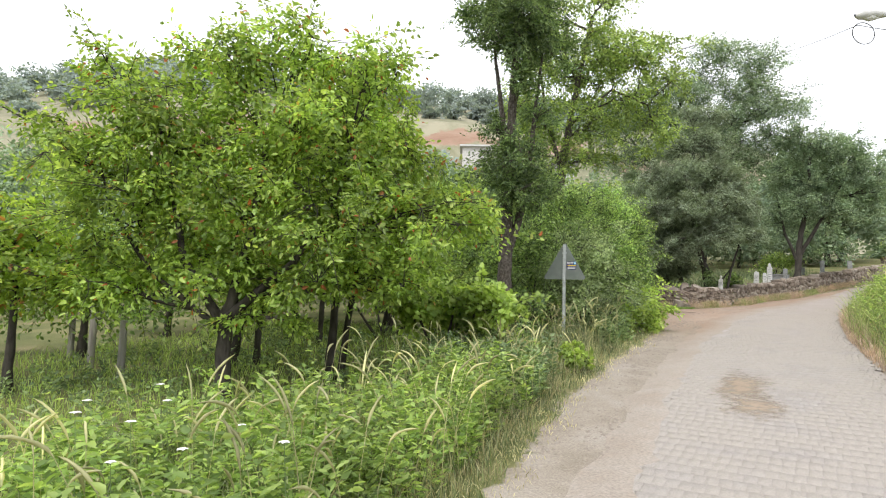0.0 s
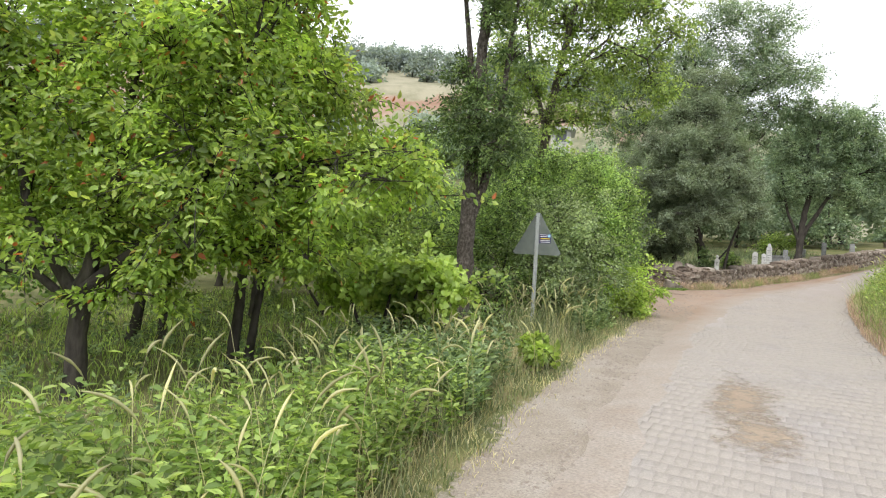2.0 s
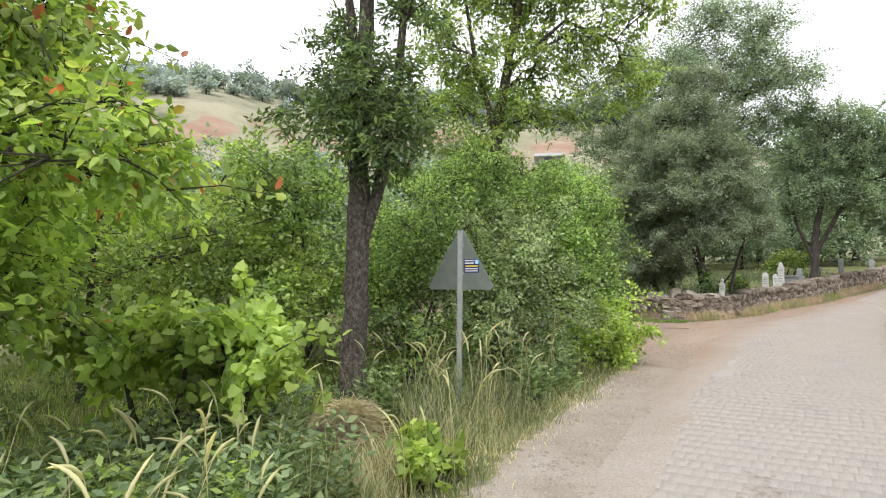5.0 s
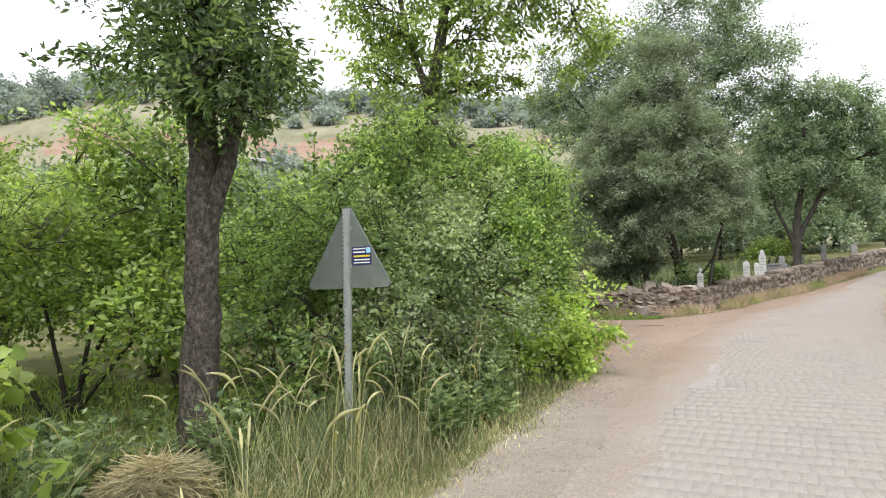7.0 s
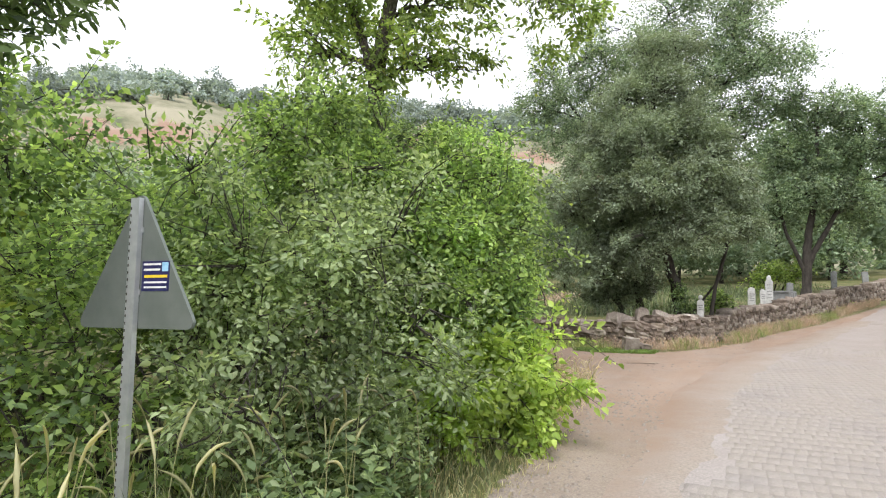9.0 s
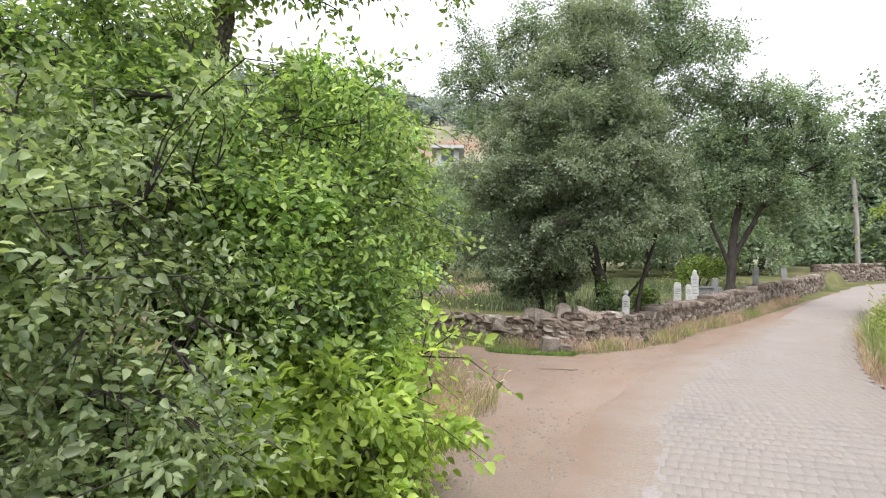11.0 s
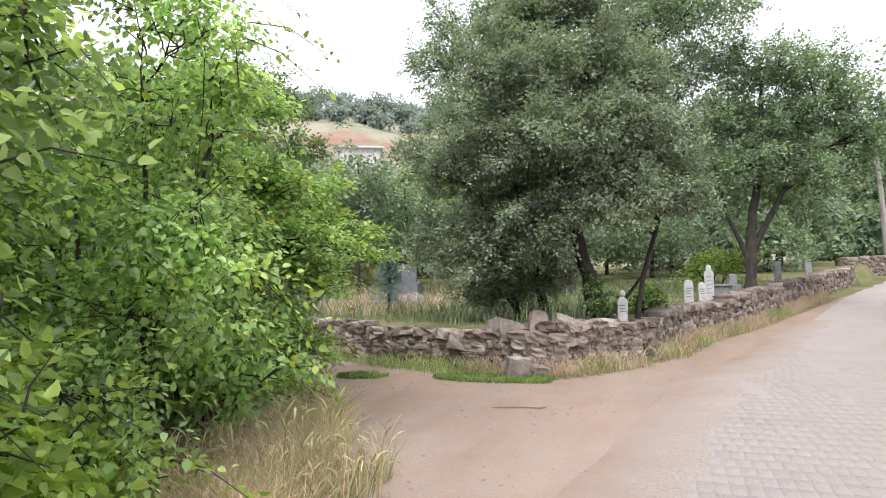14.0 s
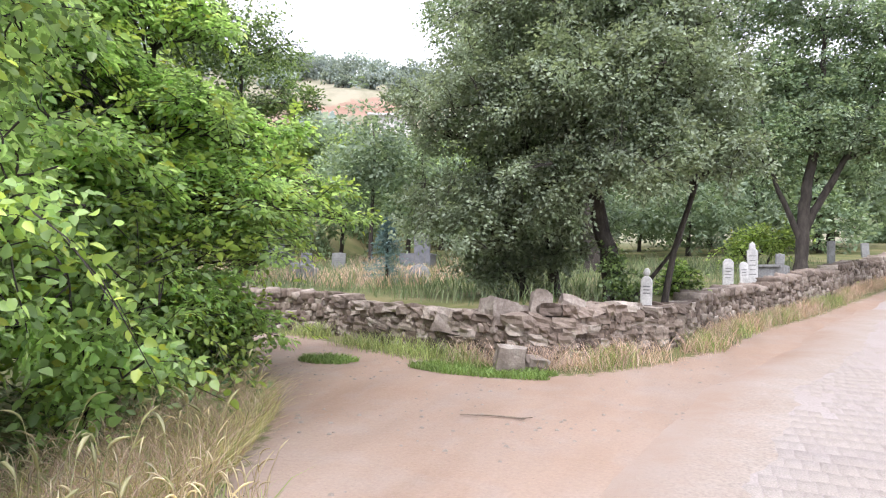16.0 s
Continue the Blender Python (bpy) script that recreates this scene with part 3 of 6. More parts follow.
g_me.materials.append(ground_mat())
tagged(new("ground", g_me), "bare sandy soil, meadow and a hillside with a red earth cut", "ground", "", "structure")

# paving bed, under the pavers; past them the dusty road itself
ys = np.concatenate([np.arange(-6, 46, 0.4), np.arange(46, 58, 1.0)])
BV = []
for y in ys:
    a, b = lerp_at(PAVE_L, y), lerp_at(PAVE_R, y)
    for k in range(9):
        x = a + (b - a) * k / 8
        if k == 0:
            x += 0.2 * noise.noise((y * 0.9, 3.0, 0.0)) + 0.05 * noise.noise((y * 4, 8.0, 0.0))
        BV.append((x, y, plane(y) + 0.0232 * min(1, k, 8 - k) + 0.006))
bi = (np.arange(len(ys) - 1)[:, None] * 9 + np.arange(8)[None, :]).ravel()
road_me = mesh_np("road", np.array(BV), [np.stack([bi, bi + 1, bi + 10, bi + 9], 1)], True)
dust = ((0.271, 0.244, 0.228), (0.291, 0.264, 0.248), (0.312, 0.285, 0.273))
def towards_lane(m, y0, y1, share, spill=""):
    """Red dust carried from the dirt lane, more of it the nearer the lane."""
    nt = m.node_tree
    bs = nt.nodes["Principled BSDF"]
    old = bs.inputs["Base Color"].links[0].from_socket
    sep = nt.nodes.new("ShaderNodeSeparateXYZ")
    pos = nt.nodes.new("ShaderNodeNewGeometry")
    nt.links.new(pos.outputs["Position"], sep.inputs[0])
    f = span(nt, sep.outputs["Y"], y0, y1, 0.0, share)
    red = ramp(nt, [(0.3, (0.249, 0.174, 0.126)), (0.5, (0.27, 0.203, 0.159)), (0.7, (0.286, 0.232, 0.195))], noise_tex(nt, 0.9, 6, 0.6))
    if spill:
        at = nt.nodes.new("ShaderNodeAttribute")
        at.attribute_name = spill
        mul = nt.nodes.new("ShaderNodeMath")
        mul.operation = "MULTIPLY"
        nt.links.new(f, mul.inputs[0])
        nt.links.new(at.outputs["Fac"], mul.inputs[1])
        add = nt.nodes.new("ShaderNodeMath")
        add.operation = "ADD"
        add.use_clamp = True
        nt.links.new(mul.outputs[0], add.inputs[0])
        nt.links.new(span(nt, noise_tex(nt, 5, 6, 0.7), 0.3, 0.7, -0.25, 0.25), add.inputs[1])
        f = add.outputs[0]
    nt.links.new(mix_col(nt, f, old, red), bs.inputs["Base Color"])
    return m


M["road_dust"] = towards_lane(plain_mat("road_dust", [(0.3, dust[0]), (0.5, dust[1]), (0.7, dust[2])], 0.8, 40, 0.35, 0.95, fine=55), 10, 24, 0.22)
M["paver"] = piece_mat("paver", [(0.0, (0.246, 0.226, 0.213)), (0.5, (0.271, 0.25, 0.238)), (1.0, (0.295, 0.276, 0.262))], ((0.303, 0.276, 0.248), 0.3, 0.52, 0.92), 1.1, 60, 0.9)
towards_lane(M["paver"], 10, 24, 0.22)
road_me.materials.append(M["road_dust"])
road = tagged(new("road", road_me), "narrow road of pale concrete pavers covered in dust", "road", "", "structure")

# pavers in courses across the road
PL, PW, GAP = 0.2, 0.1, 0.005


def paver_mesh(name, l, w, h=0.012, c=0.0016):
    x, y = l / 2, w / 2
    V = np.array([(-x, -y, 0), (x, -y, 0), (x, y, 0), (-x, y, 0), (-x, -y, h - c), (x, -y, h - c), (x, y, h - c), (-x, y, h - c),
                  (-x + c, -y + c, h), (x - c, -y + c, h), (x - c, y - c, h), (-x + c, y - c, h)], float)
    F = np.array([(0, 1, 5, 4), (1, 2, 6, 5), (2, 3, 7, 6), (3, 0, 4, 7), (4, 5, 9, 8), (5, 6, 10, 9), (6, 7, 11, 10), (7, 4, 8, 11), (8, 9, 10, 11)])
    return V, F


pv, pf = paver_mesh("paver", PW - GAP, PL - GAP)
one_paver = mesh_np("paver", pv, [pf])
one_paver.materials.append(M["paver"])
rng = np.random.default_rng(5)
rowsV, rowsF, off, made = [], [], 0, 0
y = -3.0
course = 0
while y < 34:
    a, b = lerp_at(PAVE_L, y), lerp_at(PAVE_R, y)
    a += 0.2 * noise.noise((y * 0.9, 3.0, 0.0)) + 0.05
    for k in range(int((b - a) / PW)):
        x = a + PW * (k + 0.5) + (PW / 2 if course % 2 else 0)
        yy = y + 0.004 * rng.standard_normal()
        z = plane(yy) + 0.0188 + 0.0014 * rng.random()
        # dust lies over the paving past the lane and along its edge
        z -= 0.0036 * smooth(16, 26, y) * (1 + 0.8 * noise.noise((x * 1.1, y * 0.5, 3.0)))
        if y > 13:
            z -= 0.03 * smooth(0.55, 0.05, x - a) 
        rz = 0.018 * rng.standard_normal()
        if 6.0 <= y < 7.75 and made < 300:
            ob = new("paver", one_paver)
            ob.parent = road
            ob.matrix_basis = Matrix.Translation((x, yy, z)) @ Euler((math.atan(0.055), 0.003 * rng.standard_normal(), rz)).to_matrix().to_4x4()
            made += 1
        else:
            c, s = math.cos(rz), math.sin(rz)
            V = pv.copy()
            V[:, 2] += V[:, 0] * 0.003 * rng.standard_normal() + V[:, 1] * 0.055
            rowsV.append(np.stack([V[:, 0] * c - V[:, 1] * s + x, V[:, 0] * s + V[:, 1] * c + yy, V[:, 2] + z], 1))
            rowsF.append(pf + off)
            off += 12
    y += PL
    course += 1
rest = mesh_np("pavers", np.concatenate(rowsV), [np.concatenate(rowsF)])
rest.materials.append(M["paver"])
rest_ob = new("pavers", rest)
rest_ob.parent = road
tagged(rest_ob, kind="stuff")


# sand washed over the left edge of the paving
EV = []
eys = np.arange(-6, 31, 0.12)
for y in eys:
    a = lerp_at(PAVE_L, y) + 0.2 * noise.noise((y * 0.9, 3.0, 0.0))
    inner = a + 0.26 + 0.3 * smooth(12, 17, y) + 0.12 * noise.noise((y * 1.3, 11.0, 0.0)) + 0.1 * noise.noise((y * 5, 5.0, 0.0))
    for k, (x, h) in enumerate(((a - 0.28, -0.01), (a - 0.14, 0.008), (a - 0.03, 0.024), (a + 0.35 * (inner - a), 0.0365), (inner, 0.0335), (inner + 0.04, 0.022))):
        EV.append((x, y, plane(y) + h + 0.002 * noise.noise((x * 14, y * 14, 0))))
ei = (np.arange(len(eys) - 1)[:, None] * 6 + np.arange(5)[None, :]).ravel()
edge_me = mesh_np("road_edge", np.array(EV), [np.stack([ei, ei + 1, ei + 7, ei + 6], 1)], True)
M["edge_sand"] = towards_lane(plain_mat("edge_sand", [(0.3, (0.258, 0.22, 0.187)), (0.5, (0.279, 0.243, 0.21)), (0.7, (0.299, 0.267, 0.238))], 1.4, 45, 0.6, 0.95, fine=40), 10, 15, 1.0, "spill")
spill = edge_me.attributes.new("spill", "FLOAT", "POINT")
spill.data.foreach_set("value", np.tile(np.array([1, 1, 0.85, 0.5, 0.1, 0.0], dtype=np.float32), len(eys)))
edge_me.materials.append(M["edge_sand"])
tagged(new("road_edge", edge_me), "pale sand washed over the edge of the paving", "ground", "", "structure")

# thin sand drifted over the paving
def sand_patch(cx, cy, rx, ry, seed, label):
    V, F = [], []
    n, rings = 40, 7
    for i in range(rings + 1):
        for j in range(n):
            a = 2 * math.pi * j / n
            d = (math.cos(a), math.sin(a))
            e = 1 + 0.35 * noise.noise((d[0] * 1.5 + seed, d[1] * 1.5, 0)) + 0.2 * noise.noise((d[0] * 5 + seed, d[1] * 5, 4))
            k = i / rings * e
            x, y = cx + d[0] * rx * k, cy + d[1] * ry * k
            V.append((x, y, plane(y) + 0.0352 + 0.001 * noise.noise((x * 9, y * 9, 0))))
    idx = np.array([[i * n + j, i * n + (j + 1) % n, (i + 1) * n + (j + 1) % n, (i + 1) * n + j] for i in range(rings) for j in range(n)])
    me = mesh_np("sand_patch", np.array(V), [idx], True)
    thin = me.attributes.new("thin", "FLOAT", "POINT")
    thin.data.foreach_set("value", np.repeat(np.linspace(1.0, 0.0, rings + 1), n).astype(np.float32))
    me.materials.append(M["sand"])
    tagged(new("sand_patch", me), label, "sand", "sand on the road", "structure")


M["sand"] = plain_mat("sand", [(0.3, (0.275, 0.215, 0.16)), (0.6, (0.31, 0.25, 0.19))], 3, 60, 0.5, 0.95, fine=50)
nt = M["sand"].node_tree
at = nt.nodes.new("ShaderNodeAttribute")
at.attribute_name = "thin"
grains = nt.nodes.new("ShaderNodeMath")
grains.operation = "ADD"
nt.links.new(at.outputs["Fac"], grains.inputs[0])
nt.links.new(span(nt, noise_tex(nt, 7, 8, 0.75), 0.3, 0.7, -0.55, 0.45), grains.inputs[1])
cover = nt.nodes.new("ShaderNodeMixShader")
nt.links.new(span(nt, grains.outputs[0], 0.15, 0.75, 0.0, 0.85), cover.inputs["Fac"])
nt.links.new(nt.nodes.new("ShaderNodeBsdfTransparent").outputs["BSDF"], cover.inputs[1])
nt.links.new(nt.nodes["Principled BSDF"].outputs["BSDF"], cover.inputs[2])
nt.links.new(cover.outputs["Shader"], nt.nodes["Material Output"].inputs["Surface"])
sand_patch(0.85, 7.55, 0.46, 1.5, 1.0, "thin brown sand lying on the dusty pavers")
sand_patch(1.1, 6.3, 0.4, 0.9, 4.0, "thin brown sand lying on the dusty pavers")

# ---- dry-stone wall round the graveyard ----
M["stone"] = piece_mat("stone", [(0.0, (0.0918, 0.072, 0.058)), (0.3, (0.165, 0.13, 0.105)), (0.65, (0.233, 0.19, 0.156)), (0.92, (0.3, 0.258, 0.218)), (1.0, (0.379, 0.342, 0.296))], ((0.355, 0.324, 0.279), 0.55, 0.72, 0.6), 5, 16)
M["wall_core"] = plain_mat("wall_core", [(0.3, (0.07, 0.055, 0.045)), (0.7, (0.15, 0.12, 0.1))], 6, 20, 0.8)


def stone_variants(k, seed):
    rg = np.random.default_rng(seed)
    out = []
    for _ in range(k):
        bm = bmesh.new()
        bmesh.ops.create_cube(bm, size=1.0)
        bmesh.ops.subdivide_edges(bm, edges=bm.edges[:], cuts=2, use_grid_fill=True)
        sh = rg.random(3) * 20
        for v in bm.verts:
            c = v.co
            r = max(abs(c.x), abs(c.y), abs(c.z)) / max(c.length, 1e-6)
            v.co = c * (0.8 + 0.2 * r) + 0.13 * noise.noise_vector(c * 1.6 + Vector(sh)) + 0.08 * noise.noise_vector(c * 5 + Vector(sh))
        me = bpy.data.meshes.new("stone")
        bm.to_mesh(me)
        bm.free()
        me.materials.append(M["stone"])
        out.append(me)
    return out


stones = stone_variants(9, 3)
svec = []
for me in stones:
    co = np.empty(len(me.vertices) * 3)
    me.vertices.foreach_get("co", co)
    svec.append((co.reshape(-1, 3), np.array([tuple(p.vertices) for p in me.polygons])))


def along(pts):
    seg = [math.hypot(b[0] - a[0], b[1] - a[1]) for a, b in zip(pts[:-1], pts[1:])]
    total = sum(seg)

    def at(s):
        s = max(0, min(total - 1e-6, s))
        for (a, b), L in zip(zip(pts[:-1], pts[1:]), seg):
            if s <= L:
                k = s / L
                return a[0] + (b[0] - a[0]) * k, a[1] + (b[1] - a[1]) * k, math.atan2(b[1] - a[1], b[0] - a[0])
            s -= L
    return total, at


def stone_wall(name, label, pts, height, near, seed, limit=300):
    rg = np.random.default_rng(seed)
    total, at = along(pts)
    # core of earth and rubble, a solid strip set back behind the stone faces
    n = int(total / 0.4)
    V = []
    for i in range(n + 1):
        x, y, a = at(total * i / n)
        nxn, nyn = -math.sin(a), math.cos(a)
        z0 = plane(y) - 0.1
        z1 = plane(y) + height(x, y) - 0.07
        for o, z in ((0.09, z0), (0.09, z1), (0.46, z1), (0.46, z0)):
            V.append((x + nxn * o, y + nyn * o, z))
    i4 = np.arange(n)[:, None] * 4
    F = np.concatenate([i4 + np.array([[0, 1, 5, 4]]), i4 + np.array([[1, 2, 6, 5]]), i4 + np.array([[2, 3, 7, 6]])])
    caps = np.array([[0, 3, 2, 1], [4 * n, 4 * n + 1, 4 * n + 2, 4 * n + 3]])
    me = mesh_np(name, np.array(V), [F, caps])
    me.materials.append(M["wall_core"])
    root = tagged(new(name, me), label, "wall", "", "structure")
    JV, JF, o2, cnt = [], [], 0, 0
    for course in range(11):
        s = rg.random() * 0.1
        while s < total:
            w = 0.09 + 0.22 * rg.random() ** 1.7
            x, y, a = at(s + w / 2)
            hh = height(x, y)
            hc = 0.1
            zb = course * hc
            cap = zb + hc * 1.6 > hh
            if zb > hh - 0.05:
                s += w
                continue
            if cap:
                w *= 1.25
            h = hc * (1.02 + 0.3 * rg.random()) + (0.02 if cap else 0)
            dep = (0.44 if cap else 0.26) * (0.85 + 0.3 * rg.random())
            setb = 0.02 + 0.05 * rg.random() + dep / 2 - (0.02 if cap else 0)
            nxn, nyn = -math.sin(a), math.cos(a)
            m = Matrix.Translation((x + nxn * setb, y + nyn * setb, plane(y) + zb + h / 2 - 0.03)) @ Euler(
                (0.1 * rg.standard_normal(), 0.09 * rg.standard_normal(), a + 0.12 * rg.standard_normal())).to_matrix().to_4x4() @ Matrix.Diagonal((w * 1.12, dep, h * 1.12, 1))
            k = int(rg.integers(len(stones)))
            if near(x, y) and cnt < limit:
                ob = new("stone", stones[k])
                ob.parent = root
                ob.matrix_basis = m
                cnt += 1
            else:
                R = np.array(m)
                vv, ff = svec[k]
                JV.append(vv @ R[:3, :3].T + R[:3, 3])
                JF.append(ff + o2)
                o2 += len(vv)
            s += w
    if JV:
        j = mesh_np("stones", np.concatenate(JV), [np.concatenate(JF)])
        j.materials.append(M["stone"])
        jo = new("stones", j)
        jo.parent = root
        tagged(jo, kind="stuff")
    return root


stone_wall("wall_graveyard", "low dry-stone wall of brown and grey rubble round the graveyard", WALL,
           lambda x, y: 0.66 + 0.12 * smooth(25, 30, y) + 0.05 * math.sin(x * 1.3 + y) - 0.12 * smooth(1.0, 0.0, abs(x + 2.4)), lambda x, y: -6.2 < x < -0.2 and y < 25.4, 11)
stone_wall("wall_lane", "dry-stone wall at the far bend of the road", [(7.0, 47.6), (8.8, 49.0), (10.8, 50.6)],
           lambda x, y: 1.0, lambda x, y: False, 12)
# tumbled boulders at the corner of the wall
M["boulder"] = plain_mat("boulder", [(0.3, (0.129, 0.106, 0.088)), (0.52, (0.224, 0.191, 0.162)), (0.72, (0.344, 0.319, 0.278))], 4, 14, 0.8, 0.9, fine=40)
for i, (x, y, z, w, d, h, rz) in enumerate([(-2.05, 22.5, 0.66, 0.36, 0.36, 0.6, 0.4), (-2.52, 22.35, 0.52, 0.72, 0.5, 0.62, 1.0), (-1.68, 22.6, 0.64, 0.4, 0.4, 0.48, 2.0), (-3.25, 22.4, 0.42, 0.6, 0.5, 0.45, 0.2),
                                          (-2.12, 21.55, 0.14, 0.46, 0.24, 0.42, 0.5), (-1.9, 21.8, 0.08, 0.34, 0.26, 0.2, 0.8)]):
    me = stones[i % 9].copy()
    me.materials.clear()
    me.materials.append(M["boulder"])
    ob = tagged(new("boulder", me), "rough pale grey boulder tumbled at the wall's corner", "stone", "boulders at the wall")
    ob.matrix_basis = Matrix.Translation((x, y, plane(y) + z)) @ Euler((0.2 * (i % 3) - 0.2, 0.15, rz)).to_matrix().to_4x4() @ Matrix.Diagonal((w * 0.8, d * 0.8, h * 0.75, 1))


# ---- road sign ----
M["sign_back"] = plain_mat("sign_back", [(0.3, (0.125, 0.145, 0.13)), (0.7, (0.165, 0.185, 0.17))], 6, 80, 0.08, 0.5, 0.1)
M["galvanised"] = plain_mat("galvanised", [(0.3, (0.42, 0.44, 0.46)), (0.7, (0.55, 0.57, 0.58))], 14, 90, 0.1, 0.42, 0.6)
M["sticker"] = plain_mat("sticker", [(0.4, (0.02, 0.022, 0.09)), (0.6, (0.03, 0.03, 0.11))], 20, rough=0.4)
M["sticker_white"] = plain_mat("sticker_white", [(0.4, (0.7, 0.7, 0.72)), (0.6, (0.8, 0.8, 0.8))], 40, rough=0.5)
M["sticker_yellow"] = plain_mat("sticker_yellow", [(0.4, (0.75, 0.55, 0.04)), (0.6, (0.8, 0.62, 0.05))], 40, rough=0.5)
M["sticker_blue"] = plain_mat("sticker_blue", [(0.4, (0.25, 0.5, 0.72)), (0.6, (0.35, 0.6, 0.8))], 40, rough=0.5)


def box_bm(sx, sy, sz, c=(0, 0, 0), bev=0.0):
    bm = bmesh.new()
    bmesh.ops.create_cube(bm, size=1.0)
    for v in bm.verts:
        v.co = Vector((v.co.x * sx + c[0], v.co.y * sy + c[1], v.co.z * sz + c[2]))
    if bev:
        bmesh.ops.bevel(bm, geom=bm.edges[:], offset=bev, segments=2, affect="EDGES")
    return bm


def road_sign():
    x, y = -2.6, 10.12
    g = ground_z(x, y)
    root = thing("road_sign", x, y, g, "grey back of a triangular warning sign on a galvanised channel post", "road sign")
    root.rotation_euler = (0, 0, radians(6))
    top = 2.42 - g
    # open channel post with a row of holes down one flange
    bm = bmesh.new()
    prof = [(-0.032, 0.0), (0.032, 0.0), (0.032, 0.032), (0.027, 0.032), (0.027, 0.005), (-0.027, 0.005), (-0.027, 0.032), (-0.032, 0.032)]
    lo = [bm.verts.new((a, b - 0.036, -0.15)) for a, b in prof]
    hi = [bm.verts.new((a, b - 0.036, top - 0.06)) for a, b in prof]
    for i in range(8):
        k = (i + 1) % 8
        bm.faces.new((lo[i], lo[k], hi[k], hi[i]))
    bm.faces.new(hi)
    bm.faces.new(lo[::-1])
    post = part("post", bm, M["galvanised"], root, "galvanised channel post")
    hole = box_bm(0.006, 0.003, 0.016)
    hm = bpy.data.meshes.new("slot")
    hole.to_mesh(hm)
    hole.free()
    hm.materials.append(M["bark_dark"])
    for i in range(40):
        ob = new("slot", hm)
        ob.parent = post
        ob.location = (-0.025, -0.0368, top - 0.12 - 0.04 * i)
    # plate with rounded corners and a folded rim
    bm = bmesh.new()
    h, half, r = 0.79, 0.455, 0.04
    pts = []
    for cx, cz, a0 in ((0, h - 2 * r, 30), (-half + 1.73 * r, r, 150), (half - 1.73 * r, r, 270)):
        for k in range(6):
            a = radians(a0 + 120 * k / 5)
            pts.append((cx + r * math.cos(a), cz + r * math.sin(a)))
    z0 = top - h
    f = [bm.verts.new((a, 0.0, z0 + b)) for a, b in pts]
    bk = [bm.verts.new((a, 0.022, z0 + b)) for a, b in pts]
    bm.faces.new(f)
    bm.faces.new(bk[::-1])
    for i in range(len(pts)):
        k = (i + 1) % len(pts)
        bm.faces.new((f[k], f[i], bk[i], bk[k]))
    part("plate", bm, M["sign_back"], root)
    st = part("sticker", box_bm(0.2, 0.002, 0.165, (0.145, -0.0015, z0 + 0.29)), M["sticker"], root, "small dark blue sticker with white and yellow lines")
    for w, hh, cx, cz, m in ((0.13, 0.011, 0.12, 0.355, "sticker_white"), (0.12, 0.012, 0.118, 0.325, "sticker_white"), (0.17, 0.015, 0.148, 0.288, "sticker_yellow"), (0.165, 0.01, 0.147, 0.255, "sticker_white"),
                             (0.165, 0.01, 0.147, 0.228, "sticker_white"), (0.045, 0.05, 0.215, 0.34, "sticker_blue")):
        part("line", box_bm(w, 0.001, hh, (cx, -0.0032, z0 + cz)), M[m], st)
    for zz in (0.2, 0.55):
        part("clamp", box_bm(0.085, 0.012, 0.03, (0, -0.006, z0 + zz), 0.003), M["galvanised"], root)


road_sign()

# ---- graves ----
M["marble"] = plain_mat("marble", [(0.3, (0.352, 0.352, 0.339)), (0.55, (0.466, 0.466, 0.453)), (0.75, (0.546, 0.546, 0.537))], 6, 40, 0.2, 0.6, fine=30)
M["grave_stone"] = plain_mat("grave_stone", [(0.3, (0.16, 0.165, 0.165)), (0.7, (0.27, 0.275, 0.27))], 6, 30, 0.4, 0.85, fine=25)
M["granite"] = plain_mat("granite", [(0.3, (0.1, 0.105, 0.115)), (0.7, (0.18, 0.185, 0.2))], 5, 60, 0.2, 0.5, fine=60)
M["lettering"] = plain_mat("lettering", [(0.3, (0.12, 0.12, 0.12)), (0.7, (0.2, 0.2, 0.2))], 30, rough=0.8)


def slab(outline, thick):
    """An upright slab from a half outline (half width, height), rounded at its edges."""
    bm = bmesh.new()
    full = [(-a, b) for a, b in outline] + [(a, b) for a, b in outline[::-1]]
    clean = []
    for p in full:
        if not clean or math.hypot(p[0] - clean[-1][0], p[1] - clean[-1][1]) > 1e-4:
            clean.append(p)
    f = [bm.verts.new((a, -thick / 2, b)) for a, b in clean]
    b2 = [bm.verts.new((a, thick / 2, b)) for a, b in clean]
    bm.faces.new(f[::-1])
    bm.faces.new(b2)
    for i in range(len(clean)):
        k = (i + 1) % len(clean)
        bm.faces.new((f[i], f[k], b2[k], b2[i]))
    bmesh.ops.recalc_face_normals(bm, faces=bm.faces[:])
    bmesh.ops.bevel(bm, geom=[e for e in bm.edges if abs(e.verts[0].co.y - e.verts[1].co.y) < 1e-6], offset=min(0.012, thick * 0.15), segments=1, affect="EDGES")
    return bm


def arch(w, h, pointed=1.0):
    return [(w, -0.25), (w, h - w * 1.1)] + [(w * math.cos(a), h - w * 1.1 + w * 1.1 * pointed * math.sin(a)) for a in (0.3, 0.6, 0.9, 1.2)] + [(0.0, h)]


